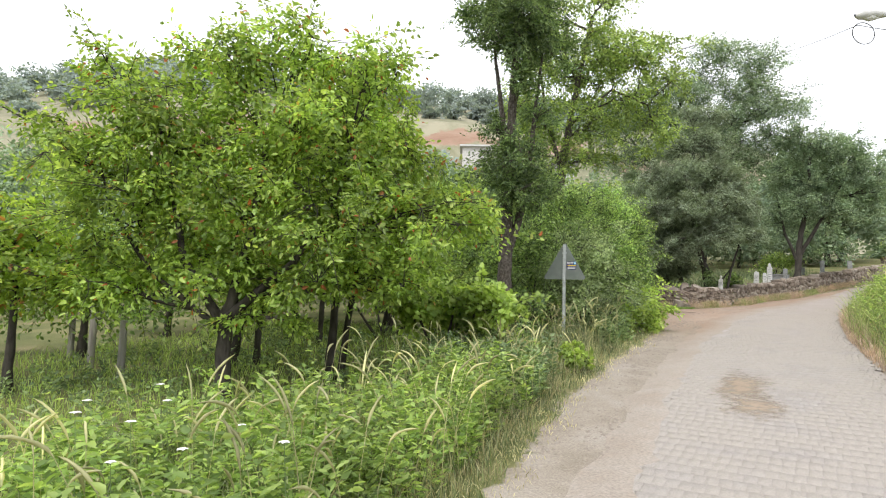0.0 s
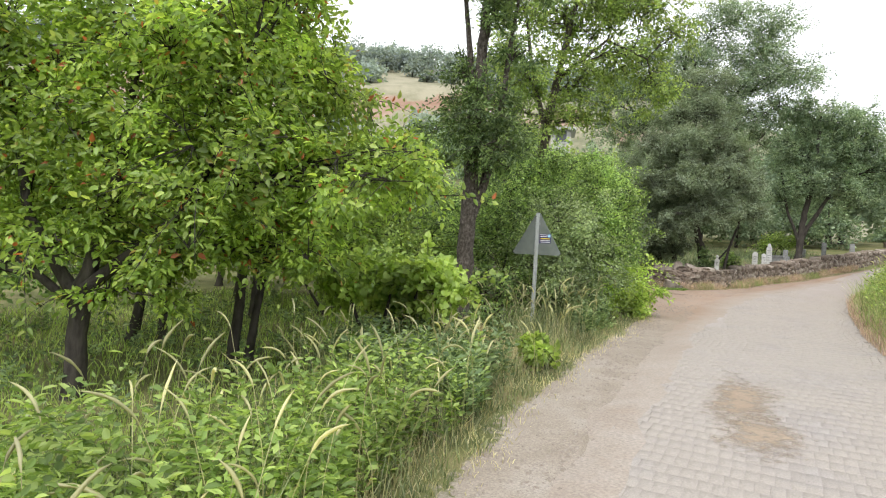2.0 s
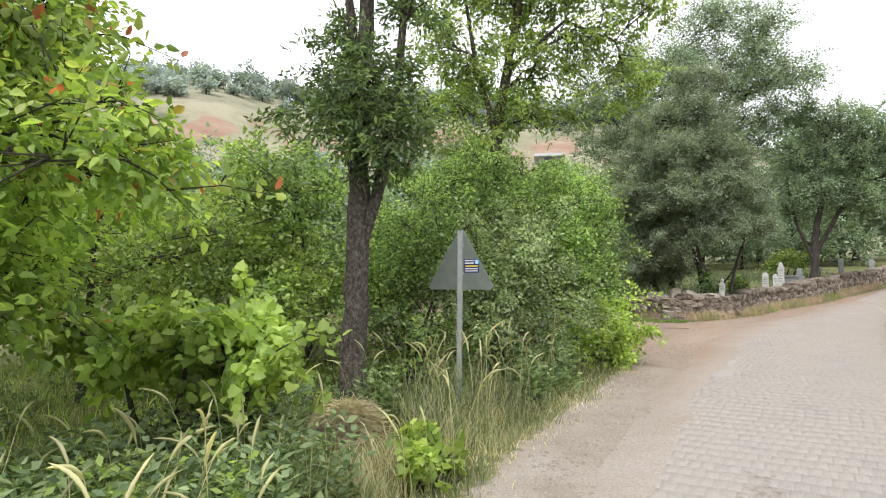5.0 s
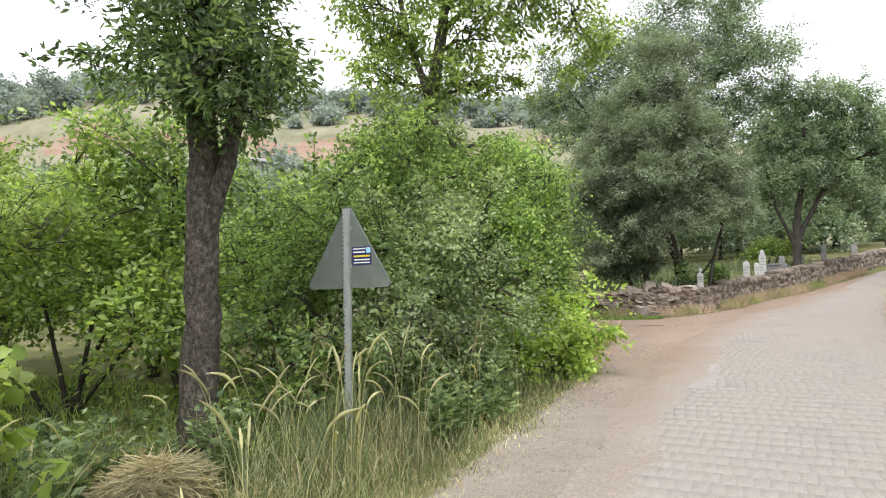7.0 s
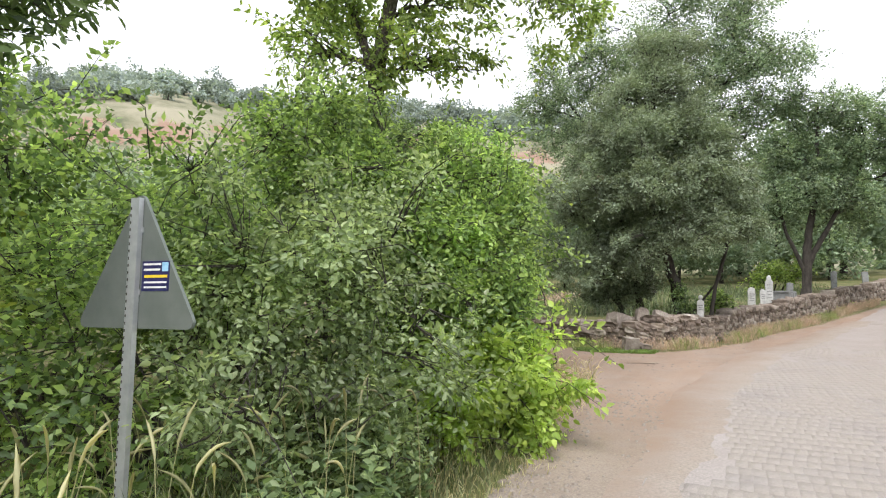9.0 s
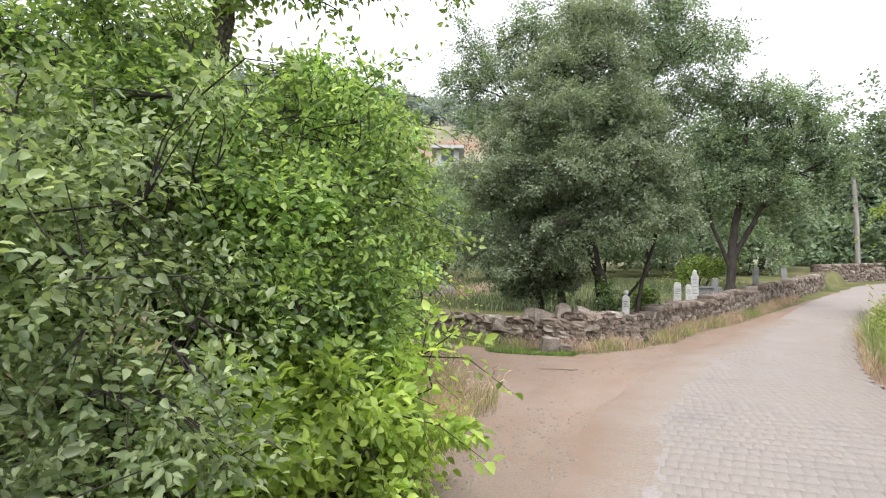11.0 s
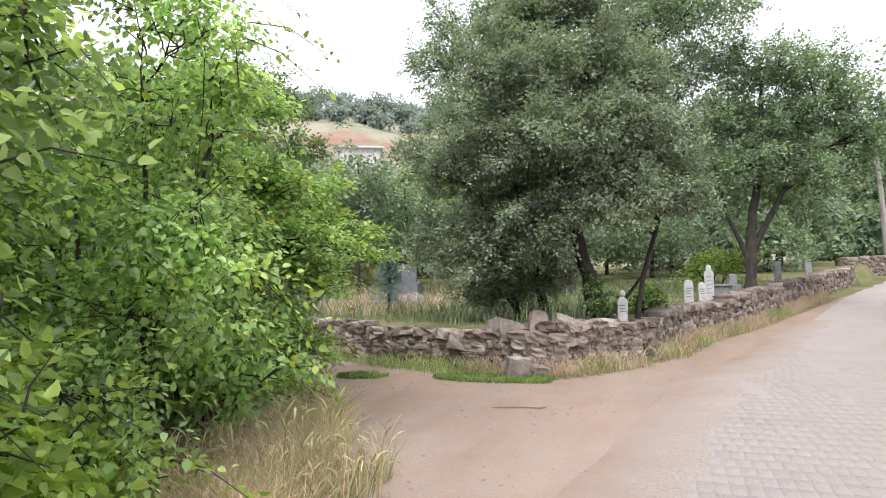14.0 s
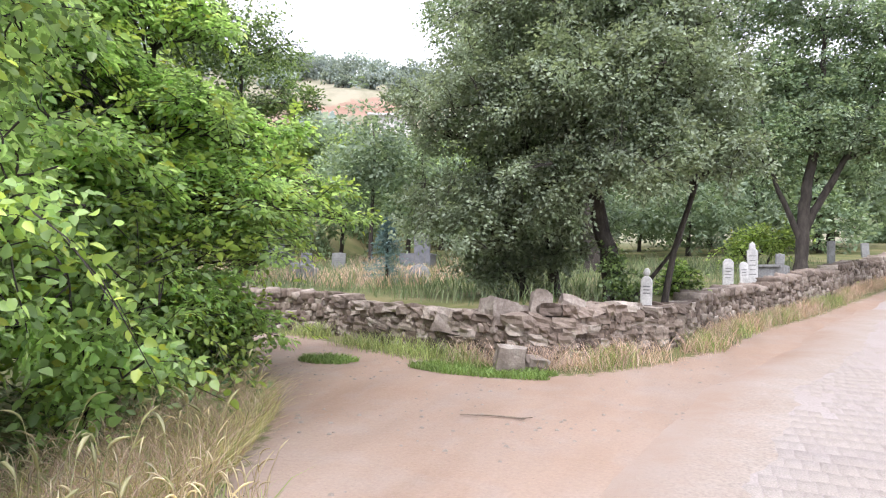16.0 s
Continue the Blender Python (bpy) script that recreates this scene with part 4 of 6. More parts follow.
def headstone(x, y, w, h, thick, mat, label, turn=0, lean=0, style="arch", bars=4, knob=False, z=None):
    g = ground_z(x, y) if z is None else z
    root = thing("headstone", x, y, g, label, "headstone", "headstones in the graveyard")
    root.rotation_euler = (radians(lean), radians(lean * 0.5), radians(turn))
    outline = arch(w / 2, h) if style == "arch" else [(w / 2, -0.25), (w / 2, h), (0.0, h + (0.02 if style == "flat" else 0.05))]
    if style == "shoulder":
        outline = [(w / 2 * 0.85, -0.25), (w / 2, h * 0.78), (w / 2 * 0.62, h * 0.82), (w / 2 * 0.5, h * 0.95), (0.0, h)]
    part("slab", slab(outline, thick), M[mat], root)
    for i in range(bars):
        bw = w * (0.62 if i % 2 == 0 else 0.5)
        part("carved_line", box_bm(bw, 0.004, 0.018, (0, -thick / 2 - 0.001, h * 0.66 - i * h * 0.11)), M["lettering"], root)
    if knob:
        bm = bmesh.new()
        bmesh.ops.create_uvsphere(bm, u_segments=12, v_segments=8, radius=w * 0.3)
        for v in bm.verts:
            v.co.z = v.co.z * 1.25 + h + w * 0.33
        part("finial", bm, M[mat], root, "rounded stone finial")
    return root


W1 = "weathered white marble headstone with carved lines, behind the stone wall"
headstone(-0.93, 24.0, 0.165, 0.44, 0.08, "marble", "narrow white marble headstone with a rounded turban finial", 8, 3, "arch", 3, True, z=1.58)
headstone(0.1, 28.85, 0.21, 0.6, 0.08, "marble", W1, 10, 2, "arch", 4)
headstone(0.42, 29.6, 0.165, 0.52, 0.08, "marble", "small white marble headstone with a pointed top", 10, -2, "arch", 3)
headstone(0.6, 30.3, 0.23, 0.95, 0.09, "marble", "tall white marble headstone standing at a grave frame", 6, 0, "shoulder", 5)
headstone(1.2, 31.6, 0.19, 0.6, 0.1, "grave_stone", "leaning grey stone headstone beside a tree trunk", 10, 5, "flat", 0)
headstone(2.95, 37.0, 0.2, 0.72, 0.14, "grave_stone", "tall narrow grey grave stone by the wall", 10, 1, "flat", 0)
headstone(2.0, 36.0, 0.22, 0.4, 0.1, "grave_stone", "short grey grave stone in tall grass", 10, 3, "flat", 0)
headstone(4.5, 41.0, 0.24, 0.5, 0.12, "grave_stone", "short grey grave stone in tall grass", 10, -3, "flat", 0)
headstone(-14.2, 33.0, 0.42, 0.6, 0.1, "granite", "dark grey granite headstone in dry grass", 25, 0, "flat", 3)
headstone(-12.75, 33.0, 0.5, 0.6, 0.1, "grave_stone", "grey headstone with carved lines in dry grass", 25, 2, "flat", 3)
headstone(-11.3, 29.0, 0.5, 0.45, 0.1, "grave_stone", "grey headstone with carved lines in tall grass", 25, 4, "flat", 3)
headstone(-9.1, 26.6, 0.55, 0.5, 0.14, "grave_stone", "rough grey pointed grave stone near the wall", 25, 4, "shoulder", 0)
headstone(-6.9, 28.3, 0.6, 0.45, 0.2, "grave_stone", "low grey grave stone half sunk in grass", 25, -6, "arch", 0)


def grave_frame(x, y, l, w, h, turn, mat, label, stone=True):
    g = ground_z(x, y)
    root = thing("grave", x, y, g, label, "grave", "framed graves")
    root.rotation_euler = (0, 0, radians(turn))
    for sx, sy, cx, cy in ((l, 0.1, 0, -w / 2), (l, 0.1, 0, w / 2), (0.1, w - 0.1, -l / 2 + 0.05, 0), (0.1, w - 0.1, l / 2 - 0.05, 0)):
        part("side_slab", box_bm(sx, sy, h + 0.2, (cx, cy, h / 2 - 0.1), 0.012), M[mat], root)
    part("cap", box_bm(l + 0.08, w + 0.08, 0.06, (0, 0, h + 0.02), 0.012), M[mat], root)
    for k in range(3):
        part("joint_strip", box_bm(0.05, 0.012, h, (-l / 3 + k * l / 3, -w / 2 - 0.052, h / 2)), M["lettering"], root)
    if stone:
        part("head_slab", slab([(0.28, 0), (0.3, 0.62), (0.2, 0.72), (0.0, 0.78)], 0.1), M[mat], root).location = (l / 2 - 0.4, 0, h)


grave_frame(-16.1, 33.2, 1.5, 0.8, 0.45, 12, "granite", "grey granite framed grave with an upright head slab")
grave_frame(-9.7, 33.4, 1.1, 0.7, 0.5, 12, "granite", "dark granite framed grave with an upright head slab")
grave_frame(1.0, 30.75, 0.9, 0.5, 0.34, 75, "grave_stone", "pale stone grave frame beside a tall headstone", False)

# ---- poles, lamp and cable ----
M["pole_wood"] = plain_mat("pole_wood", [(0.3, (0.2, 0.185, 0.17)), (0.7, (0.36, 0.34, 0.31))], 10, 30, 0.5, 0.9, stretch=(1, 1, 0.1))
M["cable"] = plain_mat("cable", [(0.4, (0.03, 0.03, 0.03)), (0.6, (0.05, 0.05, 0.05))], 20, rough=0.6)
M["lamp_grey"] = plain_mat("lamp_grey", [(0.4, (0.5, 0.5, 0.5)), (0.6, (0.6, 0.6, 0.6))], 10, rough=0.5)
M["lamp_glass"] = plain_mat("lamp_glass", [(0.4, (0.62, 0.62, 0.62)), (0.6, (0.7, 0.7, 0.7))], 10, rough=0.25)
rng = np.random.default_rng(2)
pole = thing("utility_pole", 9.65, 51.2, ground_z(9.65, 51.2), "weathered grey wooden utility pole beside a stone wall", "utility pole")
ph = 10.25 - ground_z(9.65, 51.2)
part("mast", tubes("mast", [(np.array([[0, 0, -0.3], [0.02, 0, ph / 2], [-0.1, 0, ph]]), [0.15, 0.13, 0.1])], 10), M["pole_wood"], pole)
part("insulator", tubes("insulator", [(np.array([[-0.1, 0, ph - 0.1], [-0.1, 0, ph + 0.16]]), [0.05, 0.03])], 8), M["lamp_grey"], pole, "small grey porcelain insulator")

lp = thing("street_lamp", 4.6, 10.5, ground_z(4.6, 10.5), "grey street lamp on a wooden pole with coiled cable", "street lamp")
L0 = np.array([4.6, 10.5, ground_z(4.6, 10.5)])


def rel(*pts):
    return np.array([np.array(p) - L0 for p in pts])


part("mast", tubes("mast", [(rel((4.6, 10.5, L0[2] - 0.3), (4.6, 10.5, 3.4), (4.55, 10.5, 7.0)), [0.14, 0.12, 0.1])], 10), M["pole_wood"], lp)
part("bracket", tubes("bracket", [(rel((4.55, 10.45, 6.1), (3.7, 9.6, 5.85), (2.8, 8.9, 5.66)), [0.025, 0.025, 0.025])], 8), M["lamp_grey"], lp)
part("lamp_head", tubes("lamp_head", [(rel((2.82, 8.93, 5.65), (2.72, 8.86, 5.645), (2.55, 8.72, 5.63), (2.42, 8.62, 5.6), (2.36, 8.57, 5.58)), [0.035, 0.06, 0.085, 0.075, 0.02])], 12), M["lamp_grey"], lp)
part("lens", tubes("lens", [(rel((2.68, 8.83, 5.6), (2.55, 8.72, 5.575), (2.43, 8.63, 5.565)), [0.03, 0.065, 0.03])], 10), M["lamp_glass"], lp)
coil = []
for k in range(25):
    a = 2 * math.pi * k / 24
    coil.append((2.47 + 0.145 * math.cos(a), 8.69 + 0.1 * math.cos(a), 5.33 + 0.165 * math.sin(a)))
part("cable_coil", tubes("cable_coil", [(rel(*coil), [0.007] * 25)], 5), M["cable"], lp, "coil of black cable")
wire = thing("overhead_cable", 4.55, 10.5, 6.3, "thin black cable strung between poles over the road", "cable")
ends = [(4.55, 10.5, 5.75), (2.4, 8.66, 5.46), (0.17, 25.46, 11.2), (-2.0, 42.0, 16.9)]
wl_pts = []
for a, b in zip(ends[:-1], ends[1:]):
    for k in range(8):
        u = k / 8
        wl_pts.append(np.array(a) * (1 - u) + np.array(b) * u - np.array([4.55, 10.5, 6.3 + 0.5 * u * (1 - u)]))
part("strand", tubes("strand", [(np.array(wl_pts), [0.006] * len(wl_pts))], 5), M["cable"], wire)

# ---- houses at the foot of the hill ----
M["plaster"] = plain_mat("plaster", [(0.3, (0.42, 0.41, 0.39)), (0.7, (0.5, 0.49, 0.47))], 0.8, 12, 0.1, 0.9, fine=4)
M["roof_white"] = plain_mat("roof_white", [(0.3, (0.45, 0.45, 0.45)), (0.7, (0.52, 0.52, 0.52))], 0.9, 10, 0.1, 0.8)
M["window_dark"] = plain_mat("window_dark", [(0.3, (0.05, 0.055, 0.06)), (0.7, (0.09, 0.1, 0.11))], 2, rough=0.15)


def house(x, y, z, l, w, h, turn, label, wins=3):
    root = thing("house", x, y, z, label, "house", "houses under the hill")
    root.rotation_euler = (0, 0, radians(turn))
    t = 0.25
    for sx, sy, cx, cy in ((l, t, 0, -w / 2 + t / 2), (l, t, 0, w / 2 - t / 2), (t, w - 2 * t, -l / 2 + t / 2, 0), (t, w - 2 * t, l / 2 - t / 2, 0)):
        part("wall", box_bm(sx, sy, h + 3, (cx, cy, h / 2 - 1.5)), M["plaster"], root)
    part("roof", box_bm(l + 1.0, w + 1.0, 0.3, (0, 0, h + 0.15), 0.03), M["roof_white"], root, "flat white roof slab")
    for k in range(wins):
        cx = -l / 2 + l * (k + 0.5) / wins
        wd = part("window", box_bm(1.3, 0.12, 1.3, (cx, -w / 2 - 0.02, h * 0.5)), M["roof_white"], root)
        part("pane", box_bm(1.1, 0.06, 1.1, (cx, -w / 2 - 0.075, h * 0.5)), M["window_dark"], wd)


house(-41.4, 44.0, 10.6, 5.4, 6, 3.0, 42, "small white plastered house with a flat roof", 2)
house(-19.9, 61.0, 14.0, 2.0, 3, 1.2, 20, "small white plastered house with a flat roof", 1)
house(-46.0, 92.0, 25.0, 6.0, 5, 0.9, 28, "long low white shed under the red cut", 0)

# ---- trees and shrubs ----
cherry_lumps = [(-4.91, 4.07, 3.75, 1.15, 0.9), (-6.1, 3.36, 3.5, 1.1, 0.9), (-3.94, 4.66, 3.4, 1.1, 0.95), (-6.54, 3.25, 2.3, 1.05, 0.8), (-5.28, 3.96, 2.5, 1.25, 0.9), (-3.95, 4.74, 2.3, 1.15, 0.85),
                (-3.1, 5.3, 2.3, 0.8, 0.7), (-5.46, 3.68, 4.6, 0.8, 0.55), (-6.6, 3.0, 4.0, 0.8, 0.6), (-4.6, 4.3, 4.75, 0.7, 0.5), (-7.2, 2.8, 3.2, 0.8, 0.7), (-3.71, 4.7, 4.45, 0.6, 0.45), (-5.85, 3.71, 1.5, 1.1, 0.4), (-4.38, 4.55, 1.5, 1.05, 0.42), (-3.3, 5.2, 1.5, 0.8, 0.4), (-6.9, 3.1, 1.3, 0.8, 0.4), (-2.5, 5.6, 2.4, 0.5, 0.5), (-5.0, 4.3, 1.0, 0.7, 0.3)]
gz = ground_z
grow("cherry_tree", "spreading cherry tree with green leaves and reddish shoot tips", (-5.37, 3.79, gz(-5.37, 3.79)),
     [([(-5.37, 3.79, gz(-5.37, 3.79) - 0.1), (-5.34, 3.8, 0.9), (-5.1, 3.95, 2.0), (-4.95, 4.0, 3.2)], 0.115, 0.04), ([(-5.34, 3.8, 0.75), (-5.9, 3.5, 1.7), (-6.2, 3.4, 3.0)], 0.07, 0.03),
      ([(-5.34, 3.8, 0.9), (-4.6, 4.3, 1.7), (-4.0, 4.6, 2.8)], 0.07, 0.03), ([(-5.34, 3.8, 0.7), (-6.3, 3.3, 1.5), (-6.9, 3.0, 2.4)], 0.05, 0.02)],
     cherry_lumps, (0.085, 0.045), M["cherry_leaf"], M["bark_dark"], 21, 30, 9, 0.34, inner=0.1, droop=0.45, limb=0.035, tips=M["cherry_tip"])
grow("cherry_tree", "smaller cherry tree deeper in the orchard", (-7.6, 5.9, gz(-7.6, 5.9)),
     [([(-7.6, 5.9, gz(-7.6, 5.9) - 0.1), (-7.5, 6.0, 0.9), (-7.4, 6.1, 2.4)], 0.09, 0.03), ([(-7.3, 6.2, gz(-7.3, 6.2) - 0.1), (-7.2, 6.2, 1.2), (-6.8, 6.5, 2.3)], 0.07, 0.03)],
     [(-7.5, 6.0, 2.8, 1.3, 0.9), (-6.6, 6.6, 2.3, 1.1, 0.8), (-8.4, 5.6, 2.2, 1.1, 0.9), (-7.3, 6.1, 1.7, 1.3, 0.6), (-7.2, 6.3, 3.7, 0.9, 0.6)], (0.085, 0.045), M["cherry_leaf"], M["bark_dark"], 22, 22, 9, 0.34, inner=0.1, fine=False, droop=0.45, tips=M["cherry_tip"])
grow("cherry_tree", "tall cherry tree with two slim stems beside the verge", (-5.0, 5.6, gz(-5.0, 5.6)),
     [([(-5.0, 5.6, gz(-5.0, 5.6) - 0.1), (-4.95, 5.65, 1.2), (-4.7, 5.8, 2.6), (-4.4, 5.8, 4.4)], 0.075, 0.02), ([(-4.9, 5.75, gz(-4.9, 5.75) - 0.1), (-4.8, 5.9, 1.3), (-4.5, 6.0, 2.7), (-4.5, 6.05, 4.0)], 0.06, 0.02)],
     [(-4.5, 5.5, 4.5, 0.75, 0.6), (-4.5, 6.05, 4.75, 0.5, 0.5), (-4.05, 5.95, 3.95, 0.5, 0.5), (-4.55, 6.0, 3.5, 0.6, 0.55), (-4.25, 5.95, 2.7, 0.5, 0.5), (-5.0, 5.8, 3.6, 0.8, 0.7), (-5.2, 5.7, 4.7, 0.6, 0.5), (-4.9, 5.9, 2.6, 0.75, 0.6), (-4.4, 5.9, 1.8, 0.5, 0.4), (-4.0, 5.9, 3.2, 0.45, 0.45)],
     (0.085, 0.045), M["cherry_leaf"], M["bark_dark"], 25, 30, 9, 0.34, inner=0.1, droop=0.45, limb=0.03, tips=M["cherry_tip"])
grow("fruit_tree", "low yellow-green fruit tree in the orchard", (-8.6, 2.6, gz(-8.6, 2.6)),
     [([(-8.6, 2.6, gz(-8.6, 2.6) - 0.1), (-8.55, 2.6, 0.8), (-8.5, 2.6, 1.8)], 0.08, 0.03)],
     [(-8.4, 2.6, 1.75, 1.0, 0.75), (-8.9, 2.2, 2.3, 0.9, 0.6), (-7.6, 3.0, 1.45, 0.7, 0.5), (-9.6, 2.2, 1.6, 1.0, 0.8)], (0.09, 0.05), M["yellow_leaf"], M["bark_dark"], 23, 26, 9, 0.34, droop=0.45)
grow("fruit_tree", "young fruit tree in the shade of the orchard", (-7.8, 8.5, gz(-7.8, 8.5)),
     [([(-7.8, 8.5, gz(-7.8, 8.5) - 0.1), (-7.7, 8.5, 1.2), (-7.7, 8.5, 2.6)], 0.07, 0.03)],
     [(-7.75, 8.5, 2.6, 1.3, 1.1), (-6.7, 9.0, 2.0, 1.1, 0.9), (-8.8, 8.0, 2.2, 1.2, 1.0)], (0.08, 0.045), M["light_leaf"], M["bark_dark"], 24, 20, 9, 0.34, fine=False)
for i, (x, y, h, r) in enumerate([(-11.0, 5.0, 2.4, 1.6), (-12.5, 8.0, 2.8, 1.9), (-10.8, 10.8, 3.0, 1.9), (-13.5, 3.0, 2.2, 1.6), (-9.0, 12.8, 3.2, 1.7), (-13.5, 12.5, 3.4, 2.2), (-11.5, 16.0, 3.2, 2.0)]):
    z = gz(x, y)
    grow("orchard_tree", "leafy green tree at the back of the orchard", (x, y, z), [([(x, y, z - 0.1), (x + 0.1, y, z + 1.0), (x, y + 0.1, z + h * 0.8)], 0.1, 0.03)],
         [(x, y, z + h * 0.75, r, h * 0.42), (x + r * 0.6, y + 0.4, z + h * 0.5, r * 0.7, h * 0.3), (x - r * 0.6, y - 0.4, z + h * 0.55, r * 0.7, h * 0.3)],
         (0.1, 0.06), M["light_leaf" if i % 2 else "hazel_leaf"], M["bark_dark"], 30 + i, 11, 8, 0.42, fine=False, group="orchard trees")

az0 = gz(-3.65, 9.37)
grow("ash_tree", "tall ash tree with grey furrowed trunk and shoots along it", (-3.65, 9.37, az0),
     [([(-3.65, 9.37, az0 - 0.1), (-3.65, 9.37, 1.2), (-3.59, 9.32, 2.3), (-3.55, 9.3, 3.3), (-3.45, 9.25, 5.2), (-3.3, 9.2, 7.5)], 0.178, 0.05), ([(-3.59, 9.32, 2.1), (-3.35, 9.4, 2.75), (-3.15, 9.4, 3.6), (-3.0, 9.5, 5.5), (-2.9, 9.6, 6.6)], 0.09, 0.012),
      ([(-3.55, 9.3, 3.2), (-3.65, 9.2, 5.0), (-3.9, 9.1, 7.0)], 0.08, 0.02)],
     [(-3.3, 9.2, 3.95, 0.74, 0.5), (-3.05, 9.35, 3.4, 0.68, 0.5), (-3.65, 9.1, 3.75, 0.55, 0.5), (-3.75, 9.15, 4.7, 0.32, 0.3), (-3.1, 9.1, 5.6, 0.4, 0.35), (-2.95, 9.5, 5.0, 0.34, 0.28), (-3.3, 9.0, 6.7, 0.9, 0.8), (-3.9, 9.1, 7.0, 0.8, 0.7), (-2.9, 9.6, 6.6, 0.8, 0.6), (-3.4, 9.2, 7.9, 0.75, 0.6), (-2.8, 9.5, 7.6, 0.6, 0.5)],
     (0.08, 0.032), M["ash_leaf"], M["bark_grey"], 41, 52, 10, 0.26, droop=0.2, tufts=1.5, inner=0.12)
tz = gz(-4.6, 14.9)
grow("walnut_tree", "tall slender tree with a leaning trunk and light airy leaves", (-4.6, 14.9, tz),
     [([(-4.6, 14.9, tz - 0.1), (-4.5, 14.9, 3.0), (-4.3, 14.9, 5.2), (-3.9, 15.0, 7.5), (-3.5, 15.1, 9.5)], 0.17, 0.06), ([(-4.35, 14.9, 5.0), (-4.7, 14.7, 6.3), (-4.9, 14.5, 8.0)], 0.07, 0.03), ([(-4.1, 14.95, 6.3), (-3.0, 15.4, 7.3), (-2.1, 16.0, 6.9)], 0.05, 0.02)],
     [(-4.87, 14.5, 6.4, 0.95, 0.75), (-3.6, 15.2, 6.2, 0.9, 0.7), (-4.04, 14.85, 7.9, 1.4, 1.0), (-2.5, 15.8, 7.1, 1.05, 0.8), (-1.96, 16.2, 6.2, 0.7, 0.55), (-2.85, 15.5, 8.4, 1.3, 0.9), (-5.44, 14.1, 6.9, 0.75, 0.7), (-4.33, 14.9, 5.2, 0.75, 0.6), (-5.2, 14.4, 5.4, 0.6, 0.5), (-3.3, 15.3, 5.3, 0.6, 0.45), (-4.7, 14.8, 4.4, 0.6, 0.5), (-4.5, 14.7, 9.4, 1.0, 0.7), (-3.2, 15.2, 9.9, 1.1, 0.8), (-2.1, 15.9, 8.5, 0.9, 0.6), (-1.5, 16.2, 7.5, 0.6, 0.5), (-5.2, 14.3, 8.3, 0.9, 0.7)],
     (0.1, 0.05), M["light_leaf"], M["bark_grey"], 42, 19, 9, 0.36, droop=0.5, rough=0.8, inner=0.06, tufts=1.1)


def shrub(label, lumps, leaf, mat, seed, per=30, spray=0.28, flat=0.0, name="shrub", droop=0.3, fine=True, per_spray=9, stems=5, tips=None, inner=0.2):
    x = sum(b[0] for b in lumps) / len(lumps)
    y = sum(b[1] for b in lumps) / len(lumps)
    z = gz(x, y)
    rg = np.random.default_rng(seed)
    st = []
    for k in range(stems):
        a = 6.283 * k / stems + rg.random()
        b = lumps[k % len(lumps)]
        st.append(([(x + 0.12 * math.cos(a), y + 0.12 * math.sin(a), z - 0.08), ((x + b[0]) / 2 + 0.15 * math.cos(a), (y + b[1]) / 2 + 0.15 * math.sin(a), z + (b[2] - z) * 0.5), (b[0], b[1], b[2])], 0.035, 0.012))
    return grow(name, label, (x, y, z), st, lumps, leaf, mat, M["bark_dark"], seed, per, per_spray, spray, fine, flat, droop, "shrub", limb=0.016, tips=tips, inner=inner)


shrub("silvery green elm shrub growing round the road sign", [(-3.15, 11.2, 1.5, 0.75, 1.0), (-2.55, 11.7, 1.7, 0.8, 1.0), (-2.2, 12.2, 1.2, 0.75, 0.85), (-2.9, 12.3, 2.4, 0.85, 0.8), (-2.35, 11.0, 0.95, 0.5, 0.55), (-2.28, 10.3, 1.2, 0.28, 0.35), (-2.1, 11.5, 0.8, 0.5, 0.5)], (0.054, 0.032), M["silver_leaf"], 51, 46, 0.28, tips=M["silver_leaf"])
shrub("dense dark shrub behind the road sign", [(-4.3, 10.8, 1.4, 0.9, 1.1), (-3.7, 11.6, 2.2, 0.9, 1.0), (-4.6, 12.2, 2.2, 1.1, 1.2), (-3.3, 10.4, 0.9, 0.7, 0.6)], (0.07, 0.04), M["hazel_leaf"], 52, 26, fine=False)
shrub("tall green hazel shrub beside the dirt lane", [(-3.3, 13.4, 2.9, 1.0, 0.8), (-2.5, 13.4, 2.3, 0.85, 0.8), (-2.1, 13.7, 1.5, 0.75, 0.8), (-3.6, 14.4, 2.2, 1.1, 1.2), (-4.3, 13.4, 3.0, 1.1, 0.9), (-2.8, 14.6, 2.6, 0.8, 0.8), (-3.6, 13.0, 3.6, 0.8, 0.6), (-4.6, 14.4, 3.7, 0.9, 0.7), (-3.3, 14.6, 3.5, 0.7, 0.7), (-1.9, 13.95, 2.3, 0.5, 0.5), (-1.95, 14.2, 2.9, 0.5, 0.42), (-1.8, 14.1, 1.75, 0.4, 0.4), (-2.3, 14.1, 3.4, 0.5, 0.4)], (0.06, 0.036), M["hazel_leaf"], 53, 44, tips=M["hazel_leaf"])
shrub("bright green low shrub at the corner of the lane", [(-1.95, 13.3, 1.05, 0.55, 0.6), (-1.75, 13.95, 1.05, 0.5, 0.55), (-2.05, 12.75, 0.85, 0.45, 0.5), (-1.65, 13.6, 0.75, 0.38, 0.38), (-2.35, 14.6, 1.1, 0.55, 0.6)], (0.08, 0.048), M["vine_leaf"], 54, 44)
